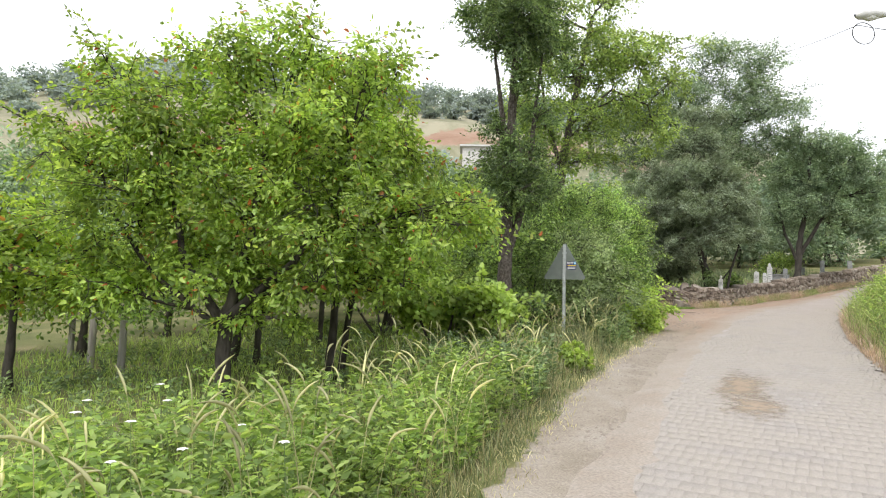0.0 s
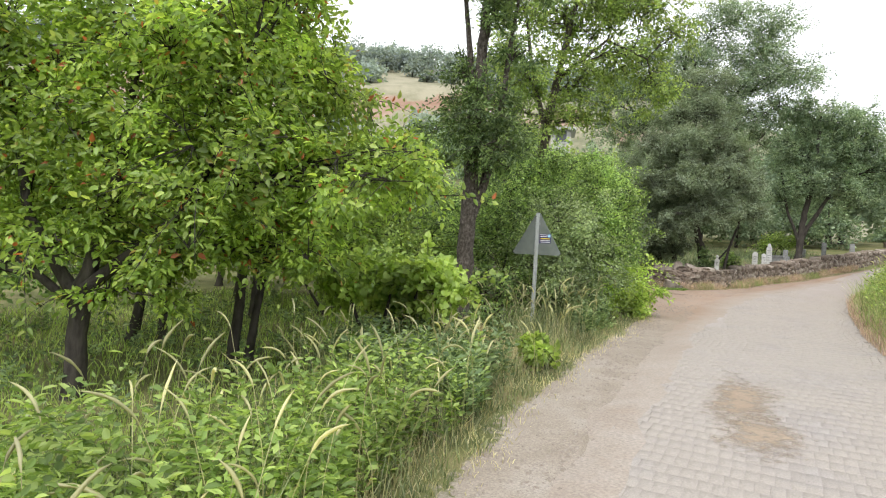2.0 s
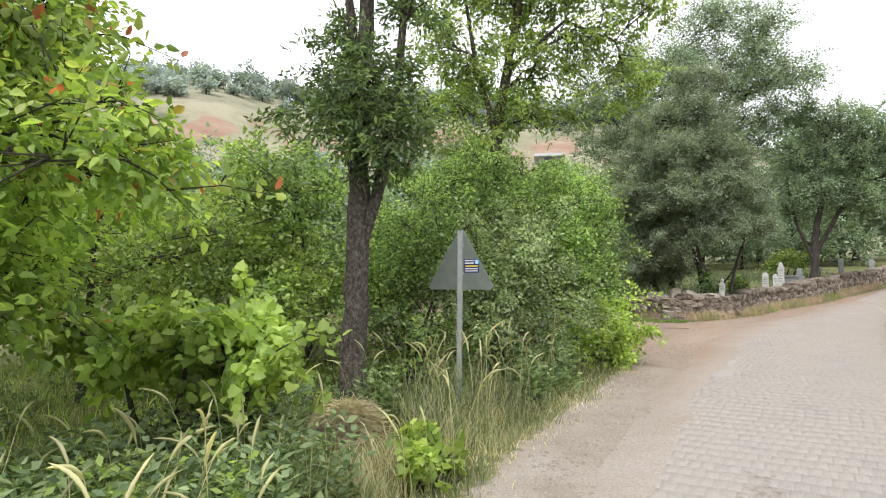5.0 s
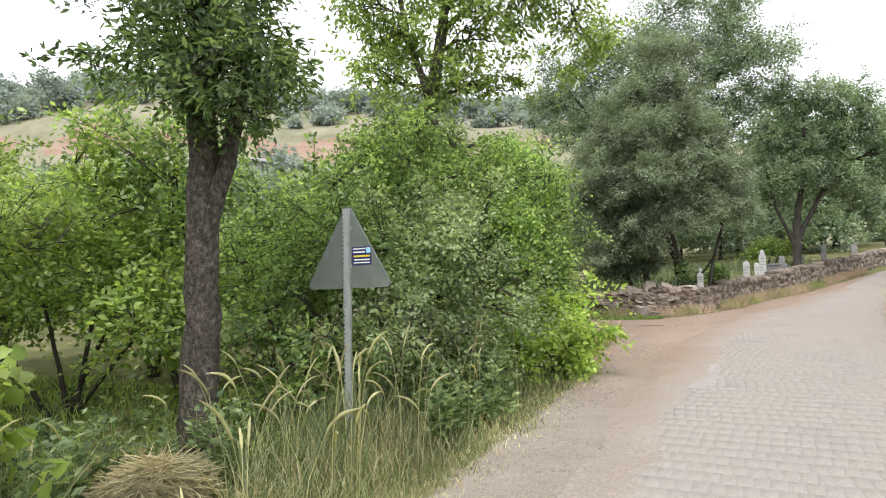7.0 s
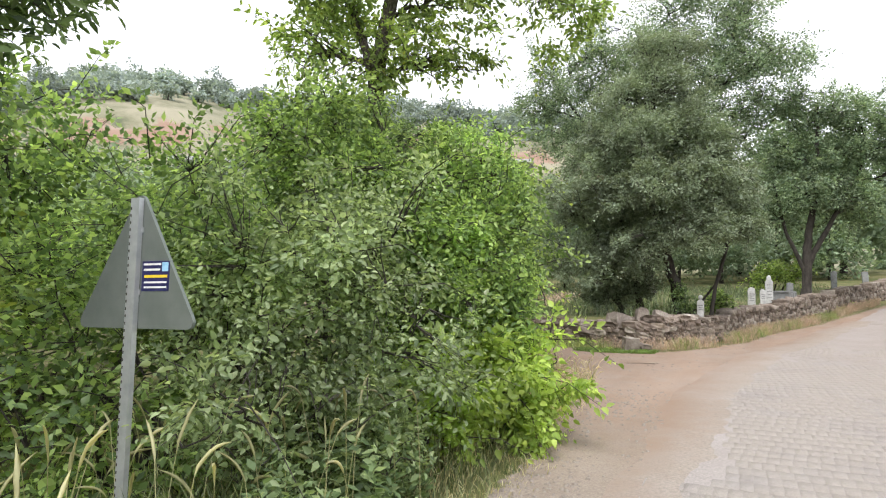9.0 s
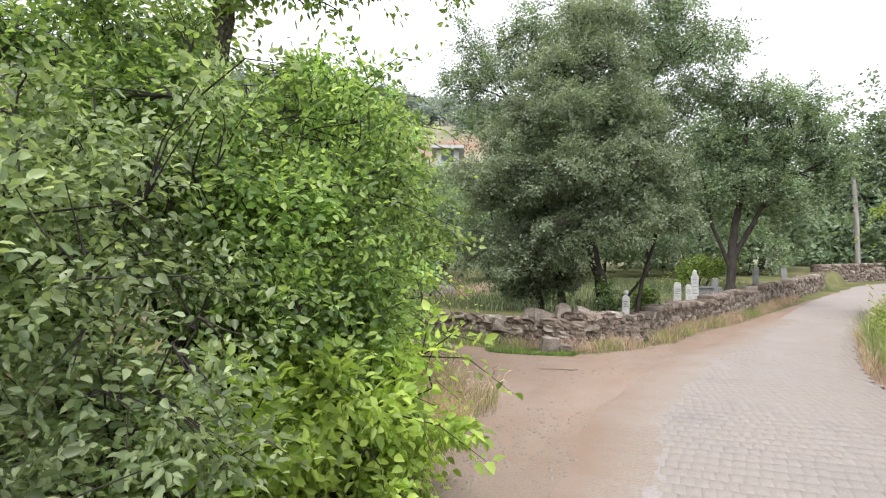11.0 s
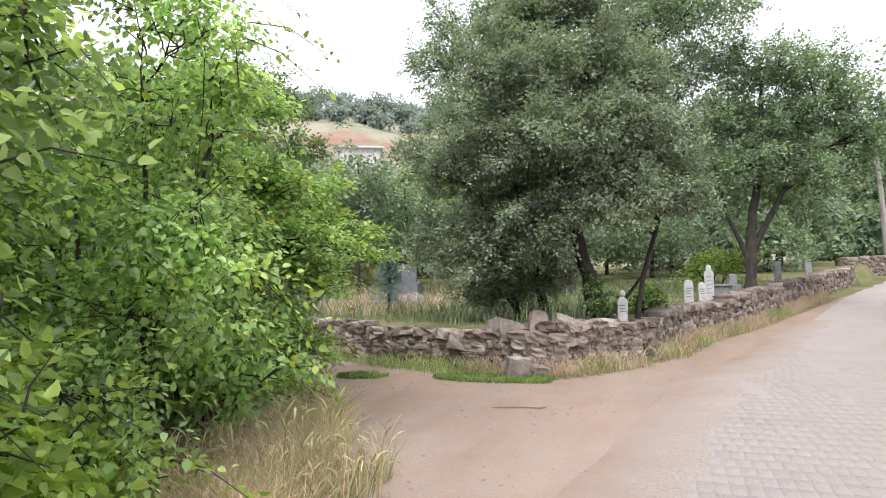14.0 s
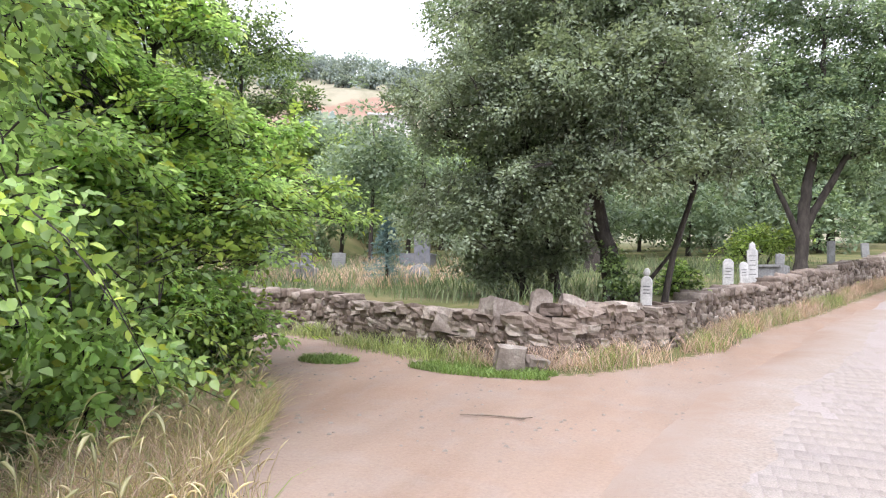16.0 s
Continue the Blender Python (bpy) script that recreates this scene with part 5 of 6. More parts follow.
shrub("mulberry shrub with large glossy leaves beside the lane", [(-3.45, 16.3, 3.5, 0.65, 0.5), (-2.85, 16.4, 3.1, 0.5, 0.45), (-4.0, 16.2, 2.9, 0.8, 0.7), (-3.2, 16.3, 2.4, 0.65, 0.55), (-3.8, 16.2, 1.8, 0.75, 0.6), (-2.85, 16.4, 2.3, 0.42, 0.45), (-3.5, 16.4, 4.2, 0.55, 0.4), (-2.9, 16.3, 3.8, 0.4, 0.35), (-3.2, 15.6, 1.4, 0.65, 0.6), (-2.9, 16.0, 1.75, 0.45, 0.4), (-4.9, 16.5, 3.0, 0.9, 0.9), (-4.7, 16.0, 1.9, 0.9, 0.8)],
      (0.058, 0.04), M["mulberry_leaf"], 55, 38, 0.3, droop=0.55, tips=M["vine_leaf"], inner=0.06)
shrub("low mulberry shoots with large light leaves", [(-2.75, 15.2, 0.95, 0.5, 0.45), (-3.3, 15.0, 1.0, 0.6, 0.5), (-3.0, 15.8, 0.9, 0.45, 0.35)], (0.07, 0.045), M["vine_leaf"], 56, 40, 0.3, droop=0.5)
shrub("wild vine with broad bright leaves over the verge", [(-2.6, 6.85, 1.1, 0.4, 0.3), (-3.0, 6.9, 1.2, 0.45, 0.32), (-3.4, 6.9, 1.15, 0.5, 0.35), (-4.1, 6.7, 1.1, 0.55, 0.4), (-3.6, 7.2, 0.8, 0.5, 0.4)], (0.082, 0.085), M["vine_leaf"], 57, 30, 0.3, droop=0.6, name="vine_shrub", fine=2, tips=M["vine_leaf"])
shrub("young vine with broad bright leaves at the gravel edge", [(-1.55, 7.5, 0.3, 0.17, 0.16), (-1.7, 7.7, 0.36, 0.18, 0.18), (-1.45, 7.75, 0.26, 0.13, 0.12)], (0.065, 0.065), M["vine_leaf"], 66, 44, 0.16, droop=0.5, name="vine_shrub", fine=2, stems=3)
shrub("green bush at the orchard's edge", [(-6.99, 10.6, 3.1, 0.85, 0.9), (-8.0, 10.1, 2.4, 0.95, 0.95), (-6.6, 10.9, 2.2, 0.9, 0.8), (-9.0, 9.5, 2.7, 0.9, 0.9), (-5.6, 10.2, 1.3, 0.9, 0.8)], (0.09, 0.055), M["light_leaf"], 58, 22, 0.34, fine=False)
shrub("green bush at the orchard's edge", [(-6.4, 11.2, 3.4, 0.9, 1.0), (-7.7, 11.5, 2.3, 1.2, 1.1), (-5.6, 12.0, 2.4, 0.9, 0.9)], (0.09, 0.055), M["hazel_leaf"], 59, 20, 0.34, fine=False)
shrub("green bush behind the lane hedge", [(-6.4, 14.2, 2.4, 1.2, 1.2), (-6.2, 16.2, 2.6, 1.2, 1.2), (-7.4, 15.4, 2.2, 1.3, 1.3)], (0.09, 0.055), M["hazel_leaf"], 60, 18, 0.34, fine=False)
shrub("green hedge shoots along the dirt lane", [(-3.75, 17.5, 1.5, 0.7, 0.7), (-4.5, 18.4, 1.4, 0.75, 0.7), (-5.2, 19.2, 1.2, 0.7, 0.6), (-4.9, 18.0, 2.3, 0.8, 0.8), (-5.7, 18.8, 2.2, 0.9, 0.8), (-4.2, 17.4, 2.5, 0.7, 0.7)], (0.08, 0.055), M["mulberry_leaf"], 64, 30, 0.3, droop=0.45, tips=M["vine_leaf"], inner=0.06)
def boughs(x, y, levels, seed):
    """Flat sprays in tiers, their tips hanging a little: lumps along each bough from the stem outwards."""
    rg = np.random.default_rng(seed)
    out = []
    for z, reach, n in levels:
        turn = rg.random() * 6.283
        for k in range(n):
            a = turn + 6.283 * (k + 0.5 * rg.random()) / n
            L = reach * (0.8 + 0.35 * rg.random())
            dz = 0.25 * rg.standard_normal()
            for u, r, h in ((0.35, 0.5, 0.17), (0.65, 0.46, 0.14), (0.88, 0.36, 0.11), (1.04, 0.24, 0.1)):
                out.append((x + math.cos(a) * L * u, y + math.sin(a) * L * u, z + dz + 0.22 * u - 0.5 * u ** 3, r, h))
    return out


lay = boughs(-5.6, 19.1, [(1.3, 1.0, 8), (1.9, 1.45, 9), (2.5, 1.8, 10), (3.1, 1.9, 9), (3.7, 1.6, 8), (4.3, 1.0, 6)], 8)
lay += [(-4.5, 20.45, 3.6, 0.4, 0.12), (-4.6, 21.2, 3.05, 0.4, 0.13), (-4.55, 21.7, 2.75, 0.3, 0.12), (-5.0, 20.6, 3.2, 0.5, 0.15), (-5.6, 19.3, 2.6, 0.9, 1.2), (-6.6, 19.2, 3.2, 1.2, 1.4)]
grow("hornbeam_tree", "small tree with flat layered sprays of light green leaves", (-5.6, 19.3, gz(-5.6, 19.3)),
     [([(-5.6, 19.3, gz(-5.6, 19.3) - 0.1), (-5.55, 19.35, 1.8), (-5.6, 19.3, 3.2), (-5.6, 19.4, 4.4)], 0.09, 0.03)], lay, (0.072, 0.046), M["mulberry_leaf"], M["bark_dark"], 61, 38, 10, 0.32, flat=0.7, droop=0.4, tips=M["vine_leaf"], limb=0.018, inner=0.04)
grow("robinia_tree", "slender dark green tree behind the lane", (-9.6, 24.9, gz(-9.6, 24.9)),
     [([(-9.6, 24.9, gz(-9.6, 24.9) - 0.1), (-9.5, 24.8, 3.5), (-9.5, 24.6, 6.6)], 0.12, 0.03)],
     [(-9.3, 24.5, 6.8, 1.5, 0.95), (-10.4, 24.0, 7.0, 1.2, 0.8), (-8.3, 25.0, 5.6, 0.8, 0.42), (-9.1, 24.6, 5.5, 1.15, 0.5), (-10.3, 24.3, 5.6, 1.2, 0.7)], (0.09, 0.045), M["ash_leaf"], M["bark_dark"], 62, 22, 9, 0.34, fine=False, flat=0.3)
oz = gz(-1.45, 24.25)
grow("oak_tree", "dense grey-green oak behind the graveyard wall", (-1.45, 24.25, oz),
     [([(-1.4, 24.2, oz - 0.1), (-1.5, 24.3, 2.2), (-1.75, 24.35, 3.3), (-2.0, 24.2, 4.8), (-1.9, 24.2, 8.0)], 0.15, 0.04), ([(-0.75, 24.6, oz - 0.1), (-0.6, 24.6, 2.4), (-0.3, 24.7, 3.4), (-0.4, 24.6, 5.0)], 0.05, 0.03), ([(-1.2, 24.6, oz), (-0.5, 24.8, 2.6)], 0.04, 0.02),
      ([(-2.5, 24.9, oz - 0.1), (-2.55, 24.8, 2.4), (-2.9, 24.5, 4.2)], 0.1, 0.03), ([(-2.95, 24.7, oz - 0.1), (-3.1, 24.6, 2.6), (-3.5, 24.3, 3.8)], 0.07, 0.03)],
     [(-4.0, 23.9, 3.15, 0.85, 0.7), (-3.2, 23.7, 2.9, 0.85, 0.75), (-2.35, 23.6, 3.35, 0.85, 0.7), (-1.4, 23.6, 3.75, 0.8, 0.65), (-0.6, 23.8, 3.75, 0.75, 0.65), (0.1, 24.2, 3.75, 0.65, 0.6), (-3.4, 24.6, 2.2, 0.8, 0.5), (-2.5, 24.8, 2.4, 0.8, 0.5),
      (-4.2, 23.9, 4.6, 0.85, 0.85), (-3.1, 23.5, 4.7, 0.95, 0.9), (-2.0, 23.3, 4.8, 0.95, 0.9), (-0.9, 23.6, 4.9, 0.85, 0.85), (-0.1, 24.2, 4.7, 0.65, 0.7),
      (-3.4, 24.0, 6.0, 0.9, 0.8), (-2.3, 23.7, 6.2, 1.0, 0.9), (-1.2, 23.9, 6.3, 0.9, 0.85), (-0.5, 24.3, 5.8, 0.6, 0.65), (-2.7, 24.2, 7.4, 0.8, 0.7), (-1.6, 24.2, 7.6, 0.9, 0.8), (-1.2, 24.4, 8.6, 0.6, 0.6), (-2.0, 24.3, 8.7, 0.65, 0.6),
      (-2.0, 25.2, 5.2, 1.4, 1.6), (-3.2, 25.0, 4.0, 1.2, 1.2), (-0.8, 25.2, 4.9, 1.0, 1.2)],
     (0.066, 0.038), M["oak_leaf"], M["bark_dark"], 63, 62, 10, 0.24, fine=False, twigs=0.12, tufts=1.9, rough=0.3, limb=0.06, inner=0.28)
grow("oak_tree", "tall open grey-green oak deep in the graveyard", (-3.6, 33.2, gz(-3.6, 33.2)),
     [([(-3.6, 33.2, gz(-3.6, 33.2) - 0.1), (-3.7, 33.1, 6.0), (-4.0, 33.0, 9.0), (-3.7, 33.0, 12.5)], 0.25, 0.06), ([(-3.7, 33.1, 7.0), (-5.6, 32.6, 9.0), (-6.9, 32.3, 11.0)], 0.12, 0.04), ([(-3.8, 33.1, 7.5), (-1.8, 33.6, 10.0), (-0.4, 33.9, 11.8)], 0.12, 0.04)],
     [(-6.7, 32.2, 10.8, 1.5, 1.2), (-3.6, 33.0, 12.4, 2.2, 1.3), (-0.2, 33.4, 12.2, 2.0, 1.1), (-5.5, 32.7, 9.2, 1.7, 1.0), (-1.9, 33.2, 14.2, 1.8, 1.1), (-2.5, 33.2, 9.8, 2.0, 1.2), (1.2, 32.4, 10.9, 1.4, 0.9), (0.2, 33.0, 13.6, 1.3, 0.8), (-1.0, 33.0, 11.0, 1.8, 1.1), (0.9, 32.7, 9.3, 1.3, 0.9), (-0.8, 33.0, 8.8, 1.8, 1.2), (-5.0, 32.6, 11.2, 1.6, 1.0), (-8.0, 31.8, 10.2, 1.1, 0.9), (-7.2, 32.0, 8.7, 1.2, 0.9), (-7.4, 32.0, 11.9, 1.0, 0.8), (-5.8, 32.3, 12.4, 1.2, 0.9), (-6.0, 32.5, 7.6, 1.2, 0.9), (-4.2, 32.8, 7.6, 1.3, 0.9)],
     (0.1, 0.055), M["oak_leaf_dark"], M["bark_dark"], 64, 18, 9, 0.42, fine=False, twigs=0.2, limb=0.08, rough=0.7)
grow("oak_tree", "broad dark green tree behind the white headstones", (1.75, 32.6, gz(1.75, 32.6)),
     [([(1.75, 32.6, gz(1.75, 32.6) - 0.1), (1.85, 32.7, 4.0), (2.2, 32.8, 6.0), (2.4, 32.9, 8.5)], 0.17, 0.05), ([(1.85, 32.7, 3.4), (3.0, 33.1, 5.6), (3.9, 33.3, 7.4)], 0.1, 0.04), ([(1.8, 32.65, 3.0), (1.2, 32.6, 4.6), (0.9, 32.7, 6.4)], 0.08, 0.03)],
     [(2.2, 32.9, 8.9, 1.3, 0.9), (1.4, 32.8, 7.3, 1.1, 1.0), (3.6, 33.3, 8.7, 1.2, 0.9), (4.6, 33.4, 7.6, 1.1, 0.95), (5.1, 33.6, 6.5, 0.9, 0.8), (3.0, 33.0, 7.3, 1.2, 0.9), (1.9, 32.6, 6.0, 1.1, 0.9), (3.2, 33.1, 5.7, 1.1, 0.8), (4.3, 33.6, 5.6, 0.9, 0.7), (1.0, 32.8, 5.2, 0.9, 0.9), (2.3, 33.8, 7.0, 1.6, 1.6)],
     (0.1, 0.06), M["oak_leaf_dark"], M["bark_dark"], 65, 26, 9, 0.4, fine=False, twigs=0.15, tufts=1.8, limb=0.08)
for i, (x, y, zc, r, h) in enumerate([(9.0, 58.0, 10.0, 2.5, 4.4), (12.9, 59.0, 12.0, 3.2, 4.8), (16.2, 60.0, 12.0, 2.8, 4.2), (4.6, 50.5, 8.6, 2.2, 3.8), (19.5, 61.0, 10.5, 3.4, 4.0), (3.6, 46.5, 9.0, 2.3, 3.2), (23.5, 58.0, 10.5, 3.5, 4.2), (2.2, 48.0, 10.0, 3.0, 3.4), (13.5, 55.5, 6.5, 2.6, 2.6), (-1.0, 52.0, 8.0, 3.0, 3.4), (9.5, 56.0, 6.0, 2.4, 2.6)]):
    z = gz(x, y)
    grow("tall_tree", "tall dark green tree beyond the bend of the road", (x, y, z), [([(x, y, z - 0.2), (x + 0.1, y, zc), (x, y, zc + h * 0.7)], 0.2, 0.05)],
         [(x, y, zc, r, h), (x + r * 0.5, y - 0.5, zc - h * 0.45, r * 0.8, h * 0.5), (x - r * 0.5, y - 0.5, zc - h * 0.5, r * 0.8, h * 0.5)],
         (0.33, 0.2), M["far_leaf"], M["bark_dark"], 70 + i, 2.8, 9, 0.8, fine=False, limb=0.07, twigs=0.05, simple=True, tufts=1.6, group="trees beyond the bend", rough=0.6)
grow("robinia_tree", "bright yellow-green young tree beside the road", (7.3, 31.0, gz(7.3, 31.0)),
     [([(7.3, 31.0, gz(7.3, 31) - 0.1), (7.2, 30.9, 3.6), (7.3, 30.9, 5.6)], 0.08, 0.03)],
     [(6.7, 30.7, 5.0, 1.05, 0.8), (7.7, 30.9, 5.7, 1.2, 0.95), (7.3, 30.9, 4.1, 1.2, 0.6), (8.6, 31.2, 4.8, 1.2, 1.0)], (0.1, 0.055), M["bright_leaf"], M["bark_dark"], 82, 26, 9, 0.4, fine=False, flat=0.4)
for i, (x, y, zc, r, h) in enumerate([(-12.7, 35.0, 7.0, 1.7, 1.9), (-11.0, 36.0, 5.7, 1.8, 2.2), (-8.5, 38.0, 5.5, 2.0, 2.4), (-15.5, 37.0, 5.5, 2.2, 2.4), (-5.5, 40.0, 5.5, 2.2, 2.2), (-19.0, 34.0, 5.0, 2.2, 2.2), (-1.5, 42.0, 5.5, 2.2, 2.0), (-17.0, 27.5, 5.0, 2.0, 2.4), (-14.0, 21.0, 4.0, 2.0, 2.2), (-18.0, 18.0, 4.5, 2.6, 2.6), (-21.0, 11.0, 3.5, 2.4, 2.2), (-22.0, 4.0, 3.0, 2.2, 2.0), (-24.0, 24.0, 6.0, 2.6, 2.6), (-4.0, 46.0, 6.0, 2.4, 2.4), (1.0, 44.5, 5.6, 2.0, 2.2), (3.4, 44.0, 5.0, 1.6, 1.8), (-7.5, 44.0, 6.0, 2.4, 2.4)]):
    z = gz(x, y)
    grow("tall_shrub", "dark green bushy tree behind the graves", (x, y, z), [([(x, y, z - 0.2), (x + 0.1, y, zc), (x, y, zc + h * 0.6)], 0.1, 0.03)],
         [(x, y, zc, r, h), (x + r * 0.6, y - 0.3, zc - h * 0.4, r * 0.7, h * 0.5), (x - r * 0.6, y - 0.3, zc - h * 0.45, r * 0.7, h * 0.5)],
         (0.2, 0.115), M["oak_leaf_dark" if i % 2 else "far_leaf"], M["bark_dark"], 90 + i, 4.2, 8, 0.5, fine=False, twigs=0.1, simple=True, tufts=1.4, group="bushes behind the graveyard", rough=0.6)
rg = np.random.default_rng(19)
for i in range(28):
    az = 10 + 66 * (i + rg.random()) / 28
    r = 38 + 20 * rg.random()
    x, y = -r * math.sin(radians(az)), 5 + r * math.cos(radians(az))
    z = gz(x, y)
    top = max(z + 3.0, 1.5 + (0.19 + 0.045 * rg.random()) * r)
    h = (top - z) / 2
    w = 2.0 + 1.2 * rg.random()
    grow("valley_tree", "leafy green tree in the valley below the hill", (x, y, z), [([(x, y, z - 0.2), (x + 0.1, y, z + h), (x, y, z + h * 1.5)], 0.14, 0.04)],
         [(x, y, z + h * 1.15, w, h * 0.8), (x + w * 0.7, y - 0.3, z + h * 0.7, w * 0.7, h * 0.6), (x - w * 0.7, y - 0.3, z + h * 0.75, w * 0.7, h * 0.6)],
         (0.32, 0.19), M[("far_leaf", "light_leaf", "oak_leaf_dark")[i % 3]], M["bark_dark"], 400 + i, 2.1, 9, 0.7, fine=False, twigs=0.0, simple=True, group="trees in the valley", rough=0.6, tufts=1.5)
shrub("small round green bush among the headstones", [(-0.60, 26.0, 2.0, 0.42, 0.34), (-0.85, 26.3, 1.9, 0.3, 0.25)], (0.08, 0.045), M["hazel_leaf"], 110, 40, 0.22, fine=False)
shrub("bright yellow-green bush behind the headstones", [(1.2, 33.8, 3.2, 0.8, 0.5), (0.4, 33.8, 2.9, 0.5, 0.4)], (0.1, 0.06), M["light_leaf"], 111, 24, 0.3, fine=False)
shrub("ivy shoots round the foot of the oak", [(-1.25, 24.05, 1.75, 0.24, 0.3), (-1.4, 24.0, 2.1, 0.2, 0.4)], (0.06, 0.05), M["ash_leaf"], 112, 70, 0.16, fine=False)
shrub("green weeds at the wall by the road", [(3.1, 35.6, 1.9, 0.4, 0.25)], (0.08, 0.05), M["hazel_leaf"], 113, 40, 0.22, fine=False)


def spruce(x, y, h, r):
    z = gz(x, y)
    rg = np.random.default_rng(7)
    root = thing("spruce_tree", x, y, z, "small blue-green spruce among the graves", "tree")
    part("trunk", tubes("trunk", [(np.array([[0, 0, -0.1], [0, 0, h * 0.6], [0, 0, h]]), [0.04, 0.025, 0.006])], 6), M["bark_dark"], root)
    P, D, N = [], [], []
    for k in range(260):
        u = rg.random() ** 0.8
        a = rg.random() * 6.283
        R = r * (1 - u) * (0.75 + 0.4 * rg.random()) + 0.04
        o = np.array([math.cos(a), math.sin(a), -0.12 + 0.3 * u])
        for q in range(26):
            f = rg.random()
            P.append(np.array([0, 0, h * (0.08 + 0.92 * u)]) + o * R * f)
            D.append(o + 0.8 * rg.standard_normal(3))
            N.append(rg.standard_normal(3) + np.array([0, 0, 1]))
    n = len(P)
    part("needles", leaf_mesh("needles", np.array(P), np.array(D), np.array(N), 0.05 + 0.05 * rg.random(n), np.full(n, 0.014), False), M["spruce_leaf"], root)


spruce(-6.6, 26.2, 1.5, 0.66)

# scattered trees on the hill and its ridge, their leaf colour paled for haze
rg = np.random.default_rng(17)
for i in range(240):
    far = i < 150
    az = 4 + 86 * rg.random() if far else 15 + 70 * rg.random()
    r = 147 + 21 * rg.random() if far else 66 + 92 * rg.random()
    if i >= 180:
        r = 116 + 32 * rg.random()
    if not far and 94 < r < 114:
        r += 24
    x, y = -r * math.sin(radians(az)), 5 + r * math.cos(radians(az))
    z = gz(x, y)
    s = (1.5 + 1.7 * rg.random()) * (1.0 if far else 0.75)
    grow("hill_tree", "small grey-green tree on the dry hillside, distance haze painted into its leaves", (x, y, z), [([(x, y, z - 0.3), (x + 0.1, y, z + s)], 0.16, 0.06)],
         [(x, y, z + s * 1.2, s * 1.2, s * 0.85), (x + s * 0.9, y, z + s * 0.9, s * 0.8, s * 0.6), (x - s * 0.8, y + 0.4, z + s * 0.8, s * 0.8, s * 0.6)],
         (0.7, 0.48), M["hazy_ridge_leaf"], M["bark_dark"], 200 + i, 0.42, 6, 1.2, fine=False, twigs=0.0, simple=True, group="trees on the hill", rough=0.7)

# ---- grass and weeds ----
rng = np.random.default_rng(31)


def left_of(x, y, d):
    return x < lerp_at(VERGE_L, y) - d + 0.24 * noise.noise((y * 0.8, 1.7, 0.0)) + 0.16 * noise.noise((y * 2.9, 4.4, 0.0))


def clear(x, y):
    """Away from the straw heap and the trodden gap before it."""
    return nearest_on([(-2.98, 8.48), (-1.95, 7.4)], (x, y))[0] > 0.5


def reach_in(y):
    return 2.9 - 1.2 * smooth(1.5, 2.8, y) + 0.9 * smooth(4.8, 6.0, y) - 1.2 * smooth(8.0, 10.0, y)


verge = lambda x, y: left_of(x, y, 0.0) and clear(x, y) and x > lerp_at(VERGE_L, y) - reach_in(y) - 0.5 * rng.random()
blades("verge_grass", scatter(21000, -5, 0.2, -2, 15.5, rng, verge), M["grass_blade"], 0.15, 0.68, 0.004, 1, 0.45, "tall green roadside grass with dry stalks", low=lambda x, y: max(0.22, min(1.0, (lerp_at(VERGE_L, y) - x) / 0.75)))
blades("verge_dry_grass", scatter(15000, -3.6, 0.2, -2, 17.5, rng, lambda x, y: left_of(x, y, -0.3 * rng.random()) and x > lerp_at(VERGE_L, y) - 1.1), M["dry_grass"], 0.06, 0.4, 0.0035, 2, 0.6, "dry straw-coloured grass along the gravel edge", low=lambda x, y: max(0.2, min(1.0, (lerp_at(VERGE_L, y) - x) / 0.8)))
blades("orchard_grass", scatter(17000, -12, -2, -1, 12, rng, lambda x, y: x < lerp_at(VERGE_L, y) - 1.6), M["orchard_blade"], 0.08, 0.28, 0.006, 3, 0.5, "soft green grass under the orchard trees")
corner = lambda x, y: nearest_on(LANE[:4], (x, y))[0] < 1.3 and not in_poly(LANE, x, y)
blades("lane_dry_grass", scatter(17000, -6.5, -1.6, 14.8, 21, rng, lambda x, y: nearest_on([(-1.8, 15.4), (-2.35, 17.3), (-3.5, 19.2), (-5.3, 20.6)], (x, y))[0] < 0.95 * math.sqrt(rng.random()) + 0.05 and not in_poly(LANE, x, y) and left_of(x, y, 0)), M["corner_grass"], 0.08, 0.34, 0.0019, 4, 0.9, "dry bleached grass at the corner of the lane")
blades("lane_brown_grass", scatter(12000, -5.0, -1.8, 15.2, 19.5, rng, lambda x, y: nearest_on([(-2.3, 15.6), (-2.95, 17.3), (-4.0, 18.9)], (x, y))[0] < 0.75 * math.sqrt(rng.random()) and not in_poly(LANE, x, y)), M["red_grass"], 0.1, 0.42, 0.002, 15, 0.9, "brown feathery dry grass at the corner of the lane")
blades("lane_green_grass", scatter(5500, -8.0, -1.8, 15, 22.5, rng, corner), M["bank_blade"], 0.06, 0.34, 0.004, 5, 0.6, "green grass at the corner of the lane")
foot = lambda x, y: nearest_on(WALL, (x, y))[1] < 0 and 0.02 < nearest_on(WALL, (x, y))[0] < 0.12 + 0.5 * rng.random()
blades("wall_red_grass", scatter(10000, -3.0, 4.5, 21, 39, rng, lambda x, y: foot(x, y) and noise.noise((x * 1.1, y * 1.1, 4)) > -0.2), M["red_grass"], 0.04, 0.36, 0.0026, 6, 0.7, "reddish dry grass along the foot of the wall")
